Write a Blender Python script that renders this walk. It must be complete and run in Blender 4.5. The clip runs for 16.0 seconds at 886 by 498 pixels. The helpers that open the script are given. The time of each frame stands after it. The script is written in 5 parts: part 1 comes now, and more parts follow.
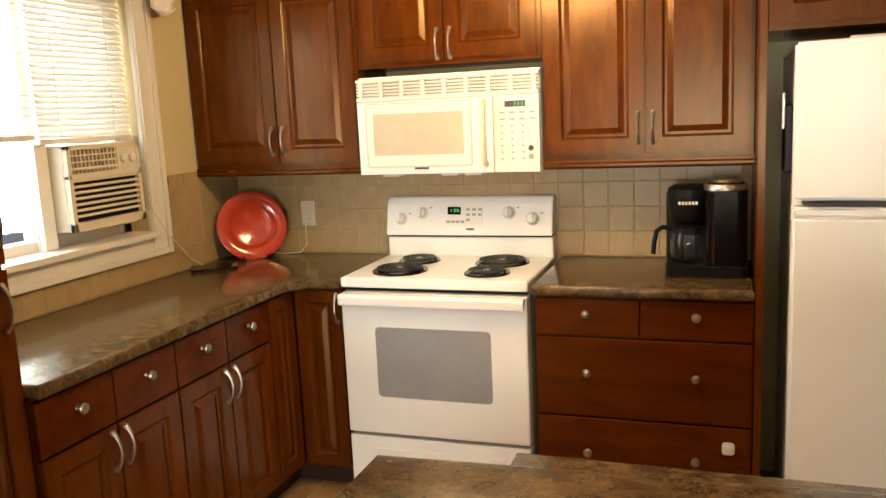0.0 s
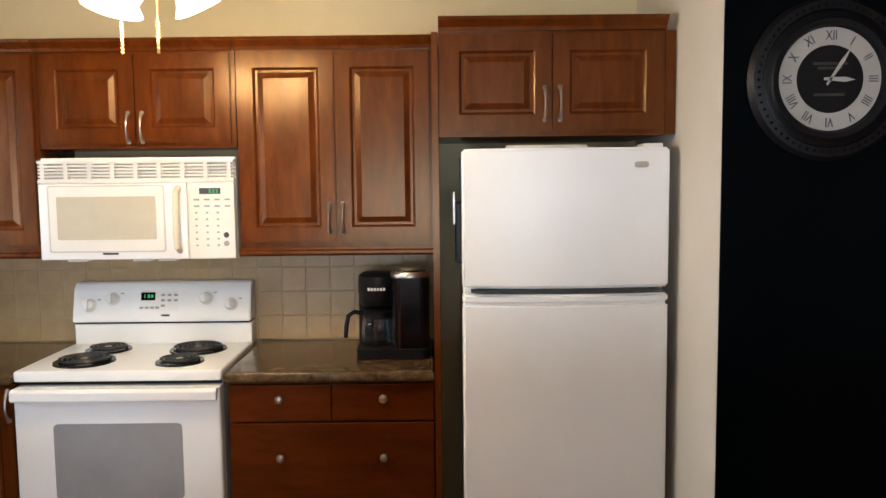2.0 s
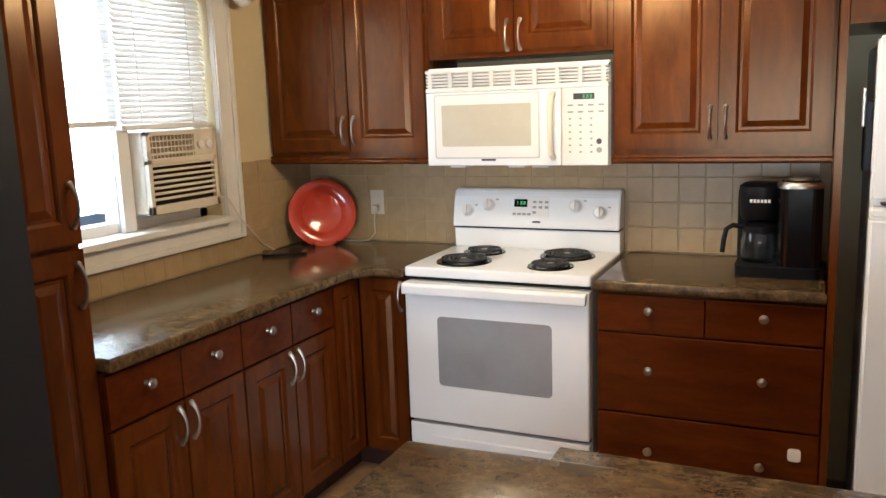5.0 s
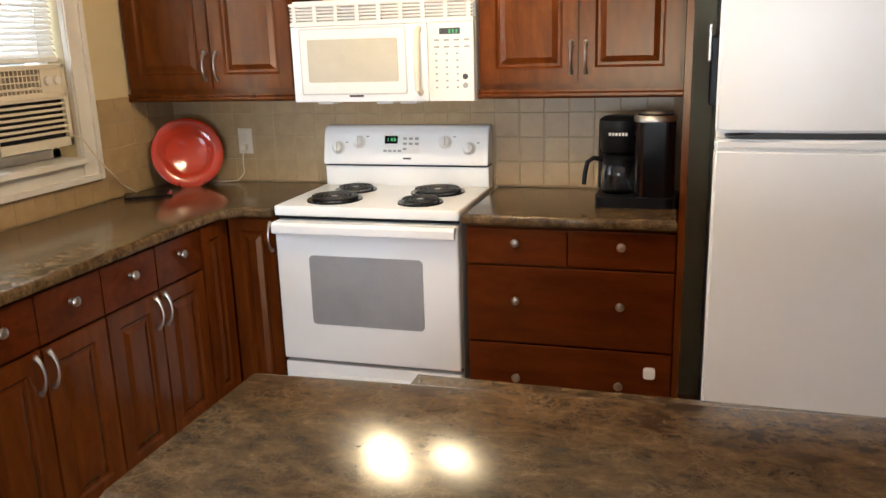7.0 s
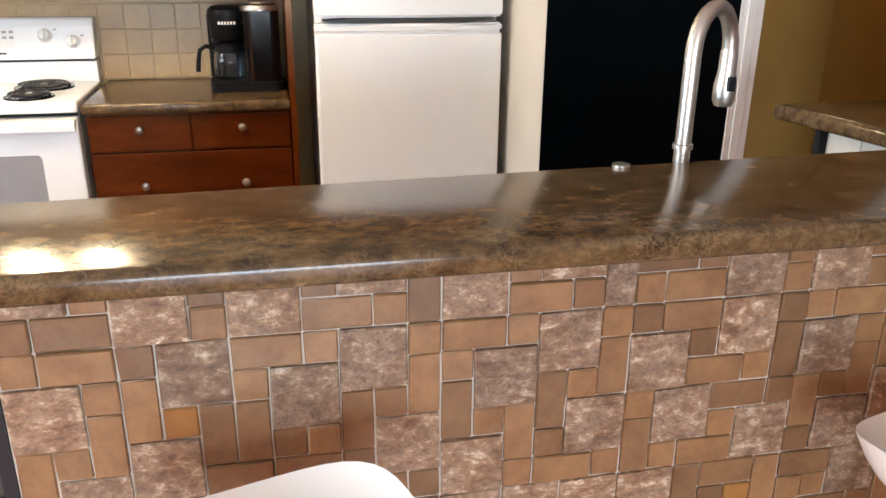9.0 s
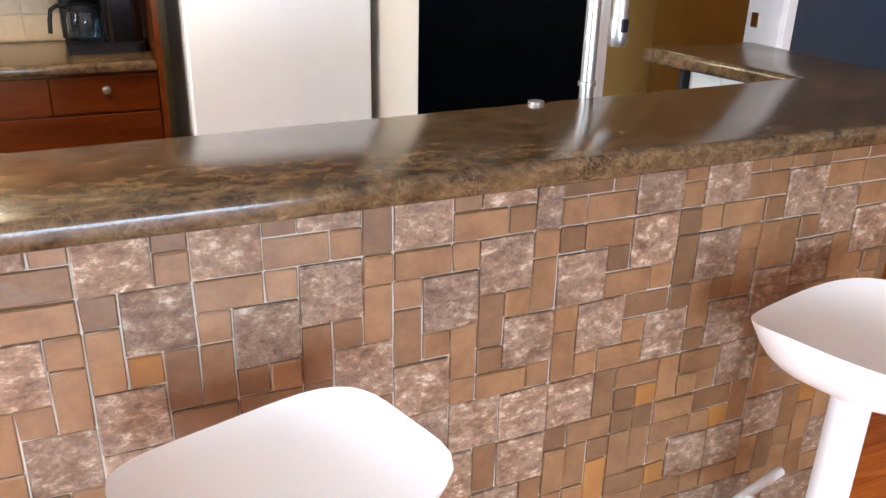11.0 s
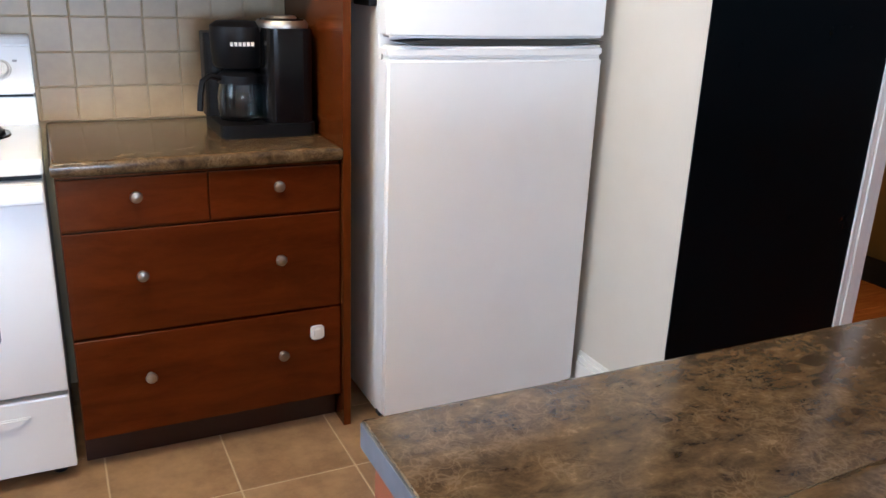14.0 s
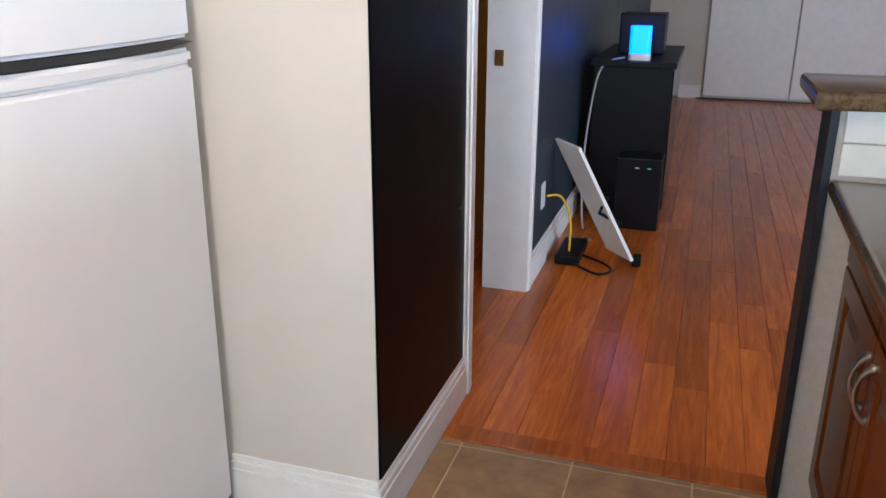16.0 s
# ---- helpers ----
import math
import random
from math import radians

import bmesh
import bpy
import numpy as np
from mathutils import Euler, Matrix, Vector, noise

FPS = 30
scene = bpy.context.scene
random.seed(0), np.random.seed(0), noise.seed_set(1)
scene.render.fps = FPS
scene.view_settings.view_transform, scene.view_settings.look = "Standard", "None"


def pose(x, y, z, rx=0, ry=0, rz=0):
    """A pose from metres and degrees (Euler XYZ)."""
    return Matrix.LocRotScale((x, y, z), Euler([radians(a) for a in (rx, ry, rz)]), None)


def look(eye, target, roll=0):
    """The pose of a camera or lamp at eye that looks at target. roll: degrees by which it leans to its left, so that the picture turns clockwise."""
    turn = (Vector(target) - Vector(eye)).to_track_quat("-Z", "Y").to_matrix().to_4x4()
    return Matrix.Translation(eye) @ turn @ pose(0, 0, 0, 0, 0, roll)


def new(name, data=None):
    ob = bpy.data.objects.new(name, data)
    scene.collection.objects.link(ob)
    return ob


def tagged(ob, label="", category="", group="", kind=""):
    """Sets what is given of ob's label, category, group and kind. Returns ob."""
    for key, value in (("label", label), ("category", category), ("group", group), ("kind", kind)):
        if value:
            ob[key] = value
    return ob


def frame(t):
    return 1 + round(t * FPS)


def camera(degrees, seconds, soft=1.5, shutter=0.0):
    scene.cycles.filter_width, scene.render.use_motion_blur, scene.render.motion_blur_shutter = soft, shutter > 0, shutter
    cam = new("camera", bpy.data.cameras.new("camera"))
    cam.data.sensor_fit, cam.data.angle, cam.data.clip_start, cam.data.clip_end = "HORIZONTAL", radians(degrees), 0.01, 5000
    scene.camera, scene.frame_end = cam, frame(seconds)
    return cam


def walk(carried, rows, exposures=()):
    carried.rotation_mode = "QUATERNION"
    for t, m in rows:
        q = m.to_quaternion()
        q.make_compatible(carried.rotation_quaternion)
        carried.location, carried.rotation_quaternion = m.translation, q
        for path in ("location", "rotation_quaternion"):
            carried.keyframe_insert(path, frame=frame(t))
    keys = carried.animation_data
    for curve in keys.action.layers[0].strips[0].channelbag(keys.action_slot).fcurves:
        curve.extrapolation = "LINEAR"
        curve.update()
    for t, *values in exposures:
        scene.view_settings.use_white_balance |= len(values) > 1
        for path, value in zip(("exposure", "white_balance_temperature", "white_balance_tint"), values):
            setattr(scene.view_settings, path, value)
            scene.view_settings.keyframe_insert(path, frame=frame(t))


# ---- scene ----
cam = camera(57.0, 16.0)
PATH = [
    (0, (-0.035, 0.402, 1.549), (-0.685, 2.264, 1.217), -2.7),
    (0.5, (-0.012, 0.388, 1.556), (-0.578, 2.274, 1.204), -1.3),
    (1.0, (0.028, 0.368, 1.568), (-0.474, 2.271, 1.211), 0.0),
    (1.5, (0.074, 0.358, 1.589), (-0.079, 2.335, 1.325), -0.1),
    (2, (0.107, 0.341, 1.618), (0.104, 2.332, 1.438), -0.6),
    (2.5, (0.126, 0.343, 1.616), (0.072, 2.336, 1.459), -1.0),
    (3, (0.086, 0.357, 1.591), (-0.178, 2.333, 1.427), -0.9),
    (3.5, (0.048, 0.367, 1.587), (-0.513, 2.278, 1.4), -1.0),
    (4, (-0.002, 0.383, 1.559), (-0.835, 2.188, 1.338), -1.4),
    (6.3, (0.054, 0.427, 1.539), (-0.686, 2.222, 1.06), -1.3),
    (6.5, (0.052, 0.426, 1.533), (-0.647, 2.237, 1.051), -1.5),
    (7, (0.08, 0.418, 1.537), (-0.479, 2.272, 1.039), -1.8),
    (7.5, (0.093, 0.378, 1.529), (-0.294, 2.272, 1.017), -1.3),
    (8, (0.002, 0.259, 1.503), (-0.084, 2.189, 0.983), -1.1),
    (8.5, (-0.031, 0.125, 1.497), (0.209, 2.014, 0.883), -0.5),
    (9, (-0.008, 0.031, 1.493), (0.383, 1.86, 0.786), 0.6),
    (9.2, (0.0, -0.006, 1.488), (0.416, 1.812, 0.766), 0.7),
    (11.5, (-0.289, -0.009, 1.469), (0.501, 1.655, 0.689), 1.4),
    (12, (-0.37, 0.194, 1.469), (0.266, 1.92, 0.685), 1.6),
    (12.5, (-0.5, 0.391, 1.457), (0.026, 2.16, 0.686), 4.9),
    (13, (-0.704, 0.594, 1.46), (-0.173, 2.362, 0.69), 5.1),
    (13.5, (-0.761, 0.828, 1.45), (-0.173, 2.59, 0.71), 3.0),
    (14, (-0.682, 1.047, 1.39), (0.152, 2.75, 0.753), 2.2),
    (14.5, (-0.682, 1.313, 1.415), (0.489, 2.791, 0.749), 3.3),
    (15, (-0.698, 1.568, 1.392), (0.695, 2.837, 0.722), 2.6),
    (15.5, (-0.638, 1.828, 1.389), (0.971, 2.809, 0.722), 2.4),
    (16, (-0.685, 2.099, 1.366), (1.117, 2.673, 0.714), 0.3),
]
EXPOSURES = [(0.0, -0.02, 8100, 10), (1.0, -0.22, 7200, 10), (2.0, -0.32, 6100, 10), (4.0, -0.33, 5900, 10), (6.5, -0.02, 6150, 10), (7.5, -0.15, 6000, 10), (8.0, 0.05, 5950, 10), (9.0, 0.4, 6000, 10), (11.5, 0.68, 5450, 10), (12.0, 0.5, 5400, 10), (13.0, 0.5, 5450, 10), (14.0, 0.32, 5150, 10), (14.5, 0.28, 5050, 10), (15.0, 0.18, 5300, 10), (15.5, 0.35, 5500, 10), (16.0, 0.35, 5300, 10)]
walk(cam, [(t, look(eye, target, roll)) for t, eye, target, roll in PATH], EXPOSURES)

# ---- world and light ----
world = bpy.data.worlds.new("sky")
scene.world = world
world.use_nodes = True
wn = world.node_tree.nodes
sky = wn.new("ShaderNodeTexSky")
sky.sky_type = "NISHITA"
sky.sun_disc = False
sky.sun_elevation = radians(38)
sky.sun_rotation = radians(200)
wn["Background"].inputs["Strength"].default_value = 0.12
world.node_tree.links.new(sky.outputs[0], wn["Background"].inputs["Color"])


def lamp(name, kind, power, colour, m, **more):
    data = bpy.data.lights.new(name, kind)
    data.energy, data.color = power, colour
    for key, value in more.items():
        if key == "shape":
            data.shape = value
        elif key == "size":
            data.size = value
        elif key == "size_y":
            data.size_y = value
        elif key == "angle":
            data.angle = value
        elif key == "radius":
            data.shadow_soft_size = value
    ob = new(name, data)
    ob.matrix_world = m
    return ob


lamp("sun", "SUN", 2.0, (1, 0.95, 0.88), look((0, 0, 10), (3, 3.5, 7)), angle=radians(3))
DAY = (0.80, 0.91, 1.0)
# sky light: kitchen window, assumed patio door, unseen south openings added for fill
lamp("window_daylight", "AREA", 30, DAY, look((-2.52, 2.45, 1.62), (0, 2.45, 1.3)), shape="RECTANGLE", size=1.2, size_y=0.9)
lamp("patio_daylight", "AREA", 120, DAY, look((-3.25, 0.75, 1.1), (0, 0.75, 1.0)), shape="RECTANGLE", size=1.4, size_y=1.9)
lamp("south_daylight", "AREA", 180, DAY, look((-0.1, -3.62, 0.92), (-0.1, 0, 0.85)), shape="RECTANGLE", size=2.0, size_y=1.45)
lamp("living_daylight", "AREA", 4.5, DAY, look((6.0, -3.65, 1.4), (6.0, 0, 0.6)), shape="RECTANGLE", size=2.2, size_y=1.5)
# added point fill, no fixture, that brightens the ochre hall walls
lamp("hall_light", "POINT", 4, (1.0, 0.74, 0.42), pose(2.3, 3.9, 2.2), radius=0.1)
LAMP = (-0.74, 2.70)
for a in (20, 140, 260):
    lamp("bulb_light", "POINT", 16, (1.0, 0.75, 0.44), pose(LAMP[0] + 0.15 * math.cos(radians(a)), LAMP[1] + 0.15 * math.sin(radians(a)), 2.06), radius=0.05)

# ---- materials ----
def material(name, base, rough=0.5, metal=0.0, second=None, scale=8.0, stretch=(1, 1, 1), detail=6.0, bump=0.0, bump_scale=60.0,
             vary=0.0, coat=0.0, spots=None, emit=None, strength=0.0, rough_vary=0.08, lo=0.35, hi=0.68, spec=0.5, distort=0.0, grit=0.65):
    m = bpy.data.materials.new(name)
    m.use_nodes = True
    n, link = m.node_tree.nodes, m.node_tree.links.new
    b = n["Principled BSDF"]
    b.inputs["Roughness"].default_value = rough
    b.inputs["Metallic"].default_value = metal
    b.inputs["Coat Weight"].default_value = coat
    b.inputs["Coat Roughness"].default_value = 0.12
    b.inputs["Specular IOR Level"].default_value = spec
    geo = n.new("ShaderNodeNewGeometry")
    mapping = n.new("ShaderNodeMapping")
    mapping.inputs["Scale"].default_value = stretch
    info = n.new("ShaderNodeObjectInfo")
    link(geo.outputs["Position"], mapping.inputs["Vector"])
    shift = n.new("ShaderNodeVectorMath")
    shift.operation = "ADD"
    times = n.new("ShaderNodeMath")
    times.operation = "MULTIPLY"
    times.inputs[1].default_value = 37.0 if vary > 0 else 0.0
    link(info.outputs["Random"], times.inputs[0])
    link(mapping.outputs[0], shift.inputs[0])
    link(times.outputs[0], shift.inputs[1])
    noise_a = n.new("ShaderNodeTexNoise")
    noise_a.inputs["Scale"].default_value = scale
    noise_a.inputs["Detail"].default_value = detail
    noise_a.inputs["Roughness"].default_value = grit
    noise_a.inputs["Distortion"].default_value = distort
    link(shift.outputs[0], noise_a.inputs["Vector"])
    ramp = n.new("ShaderNodeValToRGB")
    second = second or tuple(c * 0.88 for c in base)
    ramp.color_ramp.elements[0].position, ramp.color_ramp.elements[1].position = lo, hi
    ramp.color_ramp.elements[0].color = (*second, 1)
    ramp.color_ramp.elements[1].color = (*base, 1)
    if spots:
        e = ramp.color_ramp.elements.new(min(0.98, hi + 0.12))
        e.color = (*spots, 1)
    link(noise_a.outputs["Fac"], ramp.inputs["Fac"])
    out = ramp.outputs["Color"]
    # a slow second variation of tone
    noise_b = n.new("ShaderNodeTexNoise")
    noise_b.inputs["Scale"].default_value = 1.7
    noise_b.inputs["Detail"].default_value = 3
    link(geo.outputs["Position"], noise_b.inputs["Vector"])
    hsv = n.new("ShaderNodeHueSaturation")
    span = n.new("ShaderNodeMapRange")
    span.inputs["To Min"].default_value, span.inputs["To Max"].default_value = 0.93, 1.06
    link(noise_b.outputs["Fac"], span.inputs["Value"])
    if vary > 0:
        span2 = n.new("ShaderNodeMapRange")
        span2.inputs["To Min"].default_value, span2.inputs["To Max"].default_value = 1 - vary, 1 + vary
        link(info.outputs["Random"], span2.inputs["Value"])
        mul = n.new("ShaderNodeMath")
        mul.operation = "MULTIPLY"
        link(span.outputs[0], mul.inputs[0])
        link(span2.outputs[0], mul.inputs[1])
        link(mul.outputs[0], hsv.inputs["Value"])
    else:
        link(span.outputs[0], hsv.inputs["Value"])
    link(out, hsv.inputs["Color"])
    link(hsv.outputs["Color"], b.inputs["Base Color"])
    r = n.new("ShaderNodeMapRange")
    r.inputs["To Min"].default_value = max(0.02, rough - rough_vary)
    r.inputs["To Max"].default_value = min(1, rough + rough_vary)
    link(noise_a.outputs["Fac"], r.inputs["Value"])
    link(r.outputs[0], b.inputs["Roughness"])
    if bump > 0:
        fine = n.new("ShaderNodeTexNoise")
        fine.inputs["Scale"].default_value = bump_scale
        fine.inputs["Detail"].default_value = 4
        link(shift.outputs[0], fine.inputs["Vector"])
        bp = n.new("ShaderNodeBump")
        bp.inputs["Strength"].default_value = bump
        bp.inputs["Distance"].default_value = 0.004
        link(fine.outputs["Fac"], bp.inputs["Height"])
        link(bp.outputs[0], b.inputs["Normal"])
    if emit:
        b.inputs["Emission Color"].default_value = (*emit, 1)
        b.inputs["Emission Strength"].default_value = strength
    return m


def veined(m, colour, scale, width, amount):
    """Lays thin wandering pale veins over a material's base colour."""
    n, link = m.node_tree.nodes, m.node_tree.links.new
    b = n["Principled BSDF"]
    old = b.inputs["Base Color"].links[0].from_socket
    geo = n.new("ShaderNodeNewGeometry")
    total = None
    for k, (sc, wd) in enumerate(((scale, width), (scale * 2.1, width * 1.3))):
        shift = n.new("ShaderNodeVectorMath")
        shift.operation = "ADD"
        shift.inputs[1].default_value = (3.7 * k, 1.9 * k, 5.1 * k)
        link(geo.outputs["Position"], shift.inputs[0])
        noise = n.new("ShaderNodeTexNoise")
        noise.inputs["Scale"].default_value = sc
        noise.inputs["Detail"].default_value = 3
        noise.inputs["Distortion"].default_value = 0.8
        link(shift.outputs[0], noise.inputs["Vector"])
        off = n.new("ShaderNodeMath")
        off.operation = "SUBTRACT"
        off.inputs[1].default_value = 0.5
        link(noise.outputs["Fac"], off.inputs[0])
        size = n.new("ShaderNodeMath")
        size.operation = "ABSOLUTE"
        link(off.outputs[0], size.inputs[0])
        line = n.new("ShaderNodeMapRange")
        line.inputs["From Max"].default_value = wd
        line.inputs["To Min"].default_value, line.inputs["To Max"].default_value = amount / (1 + 0.5 * k), 0.0
        link(size.outputs[0], line.inputs["Value"])
        if total is None:
            total = line.outputs[0]
        else:
            top = n.new("ShaderNodeMath")
            top.operation = "MAXIMUM"
            link(total, top.inputs[0])
            link(line.outputs[0], top.inputs[1])
            total = top.outputs[0]
    # the veins come and go
    patch = n.new("ShaderNodeTexNoise")
    patch.inputs["Scale"].default_value = scale * 0.35
    link(geo.outputs["Position"], patch.inputs["Vector"])
    reach = n.new("ShaderNodeMapRange")
    reach.inputs["From Min"].default_value, reach.inputs["From Max"].default_value = 0.38, 0.62
    link(patch.outputs["Fac"], reach.inputs["Value"])
    fac = n.new("ShaderNodeMath")
    fac.operation = "MULTIPLY"
    link(total, fac.inputs[0])
    link(reach.outputs[0], fac.inputs[1])
    mix = n.new("ShaderNodeMix")
    mix.data_type = "RGBA"
    mix.inputs[7].default_value = (*colour, 1)
    link(fac.outputs[0], mix.inputs[0])
    link(old, mix.inputs[6])
    link(mix.outputs[2], b.inputs["Base Color"])


def knotted(m, scale):
    """Adds scattered dark knots to a plank material."""
    n, link = m.node_tree.nodes, m.node_tree.links.new
    b = n["Principled BSDF"]
    old = b.inputs["Base Color"].links[0].from_socket
    geo = n.new("ShaderNodeNewGeometry")
    mapping = n.new("ShaderNodeMapping")
    mapping.inputs["Scale"].default_value = (scale * 0.7, scale, 0.0)
    cells = n.new("ShaderNodeTexVoronoi")
    cells.inputs["Scale"].default_value = 1.0
    link(geo.outputs["Position"], mapping.inputs["Vector"])
    link(mapping.outputs[0], cells.inputs["Vector"])
    spot = n.new("ShaderNodeMapRange")
    spot.inputs["From Min"].default_value, spot.inputs["From Max"].default_value = 0.015, 0.075
    spot.inputs["To Min"].default_value, spot.inputs["To Max"].default_value = 0.85, 0.0
    link(cells.outputs["Distance"], spot.inputs["Value"])
    mix = n.new("ShaderNodeMix")
    mix.data_type = "RGBA"
    mix.inputs[7].default_value = (0.07, 0.018, 0.006, 1)
    link(spot.outputs[0], mix.inputs[0])
    link(old, mix.inputs[6])
    link(mix.outputs[2], b.inputs["Base Color"])


def glass_material(name, colour, rough=0.0, clear=0.0):
    m = bpy.data.materials.new(name)
    m.use_nodes = True
    b = m.node_tree.nodes["Principled BSDF"]
    b.inputs["Base Color"].default_value = (*colour, 1)
    b.inputs["Transmission Weight"].default_value = 1.0
    b.inputs["Roughness"].default_value = rough
    b.inputs["IOR"].default_value = 1.05 if clear else 1.45
    return m


CHERRY = material("cherry_wood", (0.112, 0.0262, 0.0031), 0.25, second=(0.066, 0.0140, 0.0018), scale=4, stretch=(4, 4, 0.9), coat=0.0, bump=0.012, bump_scale=40, vary=0.10, distort=0.4, spec=0.40, rough_vary=0.04)
CHERRY_FLAT = material("cherry_wood_across", (0.100, 0.0190, 0.0026), 0.24, second=(0.058, 0.0106, 0.0016), scale=4, stretch=(0.9, 3, 4), coat=0.0, bump=0.012, bump_scale=40, vary=0.10, distort=0.4, spec=0.22, rough_vary=0.04)
for wood in (CHERRY, CHERRY_FLAT):    # reflections tinted warm to cancel the bluish daylight sheen
    wood.node_tree.nodes["Principled BSDF"].inputs["Specular Tint"].default_value = (1.0, 0.70, 0.42, 1)
# cherry darkened for the toe-kick recesses; their shade is in the colour
CHERRY_SHADED = material("cherry_shadow_wood", (0.030, 0.007, 0.003), 0.45, scale=9, stretch=(6, 6, 0.8))
END_PANEL = material("red_oak_laminate", (0.22, 0.060, 0.024), 0.4, second=(0.155, 0.040, 0.016), scale=9, stretch=(9, 9, 0.6), bump=0.03, distort=0.3)
COUNTER = material("brown_laminate", (0.122, 0.075, 0.032), 0.17, second=(0.032, 0.018, 0.009), scale=31, stretch=(0.7, 1.2, 1), detail=9, spots=(0.26, 0.175, 0.092), lo=0.36, hi=0.62, distort=0.3, rough_vary=0.05, grit=0.70, spec=0.30)
veined(COUNTER, (0.27, 0.185, 0.10), 36.0, 0.04, 0.35)
COUNTER_EDGE = material("grey_laminate_end", (0.105, 0.110, 0.125), 0.4, second=(0.06, 0.063, 0.072), scale=25, detail=7)
WHITE_ENAMEL = material("white_enamel", (0.86, 0.86, 0.85), 0.22, scale=4, rough_vary=0.03, second=(0.84, 0.84, 0.83), coat=0.2)
WHITE_FRIDGE = material("white_textured_steel", (0.87, 0.87, 0.87), 0.34, scale=6, second=(0.85, 0.85, 0.85), bump=0.10, bump_scale=330, rough_vary=0.04)
CREAM = material("cream_plastic", (0.74, 0.68, 0.55), 0.38, second=(0.70, 0.63, 0.50), scale=10)
WHITE_PLASTIC = material("white_plastic", (0.80, 0.78, 0.74), 0.3, second=(0.77, 0.75, 0.71), scale=6)
STOOL_WHITE = material("ivory_abs_plastic", (0.84, 0.80, 0.74), 0.28, second=(0.835, 0.795, 0.735), scale=5, rough_vary=0.01)
WHITE_PAINT = material("white_trim_paint", (0.80, 0.78, 0.73), 0.38, second=(0.74, 0.72, 0.67), scale=12, bump=0.03)
WALL_CREAM = material("cream_wall_paint", (0.67, 0.56, 0.345), 0.7, second=(0.64, 0.53, 0.32), scale=6, bump=0.08, bump_scale=220)
WALL_PALE = material("pale_grey_wall_paint", (0.60, 0.55, 0.47), 0.65, second=(0.575, 0.525, 0.445), scale=5, bump=0.08, bump_scale=220)
WALL_GOLD = material("ochre_wall_paint", (0.42, 0.245, 0.055), 0.6, second=(0.38, 0.22, 0.05), scale=6, bump=0.08, bump_scale=220)
WALL_SLATE = material("slate_blue_wall_paint", (0.020, 0.036, 0.048), 0.5, second=(0.024, 0.033, 0.044), scale=6, bump=0.06, bump_scale=220)
CHALK = material("chalkboard_black", (0.0014, 0.0026, 0.0034), 0.30, second=(0.0010, 0.0020, 0.0028), scale=5, bump=0.03, bump_scale=150, spec=0.035)
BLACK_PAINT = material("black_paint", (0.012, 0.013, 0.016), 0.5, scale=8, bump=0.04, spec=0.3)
CEILING = material("white_ceiling_paint", (0.78, 0.75, 0.68), 0.8, scale=5, bump=0.12, bump_scale=160)
FLOOR_TILE = material("tan_ceramic_floor_tile", (0.41, 0.255, 0.125), 0.34, second=(0.25, 0.145, 0.07), scale=11, detail=8, vary=0.07, bump=0.06, bump_scale=30, spots=(0.47, 0.31, 0.17))
GROUT_FLOOR = material("floor_grout", (0.62, 0.48, 0.30), 0.85, scale=40, bump=0.15)
SPLASH_TILE = material("beige_wall_tile", (0.45, 0.325, 0.17), 0.35, second=(0.38, 0.265, 0.135), scale=14, detail=7, vary=0.035, bump=0.06, bump_scale=45)
GROUT_WALL = material("wall_grout", (0.46, 0.35, 0.21), 0.85, scale=50, bump=0.1)
TRAV_ROUGH = material("rough_travertine", (0.205, 0.117, 0.060), 0.62, second=(0.085, 0.038, 0.016), scale=42, stretch=(0.75, 1, 1.2), detail=12, vary=0.22, bump=0.9, bump_scale=95, spots=(0.52, 0.42, 0.31), lo=0.38, hi=0.54, grit=0.78, distort=0.15, rough_vary=0.2)
TRAV_SMOOTH = material("honed_travertine", (0.225, 0.120, 0.049), 0.48, second=(0.140, 0.068, 0.026), scale=16, detail=9, vary=0.28, bump=0.25, bump_scale=60, grit=0.75, spots=(0.36, 0.23, 0.125))
veined(TRAV_ROUGH, (0.54, 0.43, 0.32), 48.0, 0.10, 0.2)
TRAV_GOLD = material("golden_travertine", (0.30, 0.135, 0.030), 0.45, second=(0.23, 0.098, 0.022), scale=14, detail=7, vary=0.12, bump=0.15, bump_scale=60)
GROUT_STONE = material("pale_stone_grout", (0.48, 0.42, 0.35), 0.9, scale=60, bump=0.3, bump_scale=120)
PALE_TILE = material("pale_cream_tile", (0.68, 0.64, 0.55), 0.4, second=(0.62, 0.58, 0.49), scale=14, vary=0.04)
PLANK = material("orange_oak_plank", (0.62, 0.178, 0.019), 0.24, second=(0.36, 0.080, 0.008), scale=4.5, stretch=(0.6, 8, 1), detail=8, vary=0.26, bump=0.05, bump_scale=40, distort=0.9, spec=0.42, grit=0.7)
knotted(PLANK, 3.2)
CHROME = material("brushed_nickel", (0.50, 0.47, 0.41), 0.36, 1.0, scale=30, second=(0.55, 0.53, 0.49))
BLACK_GLOSS = material("black_gloss_plastic", (0.004, 0.004, 0.005), 0.14, scale=8, spec=0.42)
BLACK_MATT = material("black_matt_plastic", (0.005, 0.005, 0.006), 0.40, scale=12, bump=0.03, spec=0.20)
BIN_GREY = material("charcoal_bin_plastic", (0.040, 0.040, 0.038), 0.40, second=(0.030, 0.030, 0.028), scale=14, bump=0.08, bump_scale=200, spec=0.35)
COIL = material("black_burner_coil", (0.012, 0.011, 0.011), 0.5, scale=30)
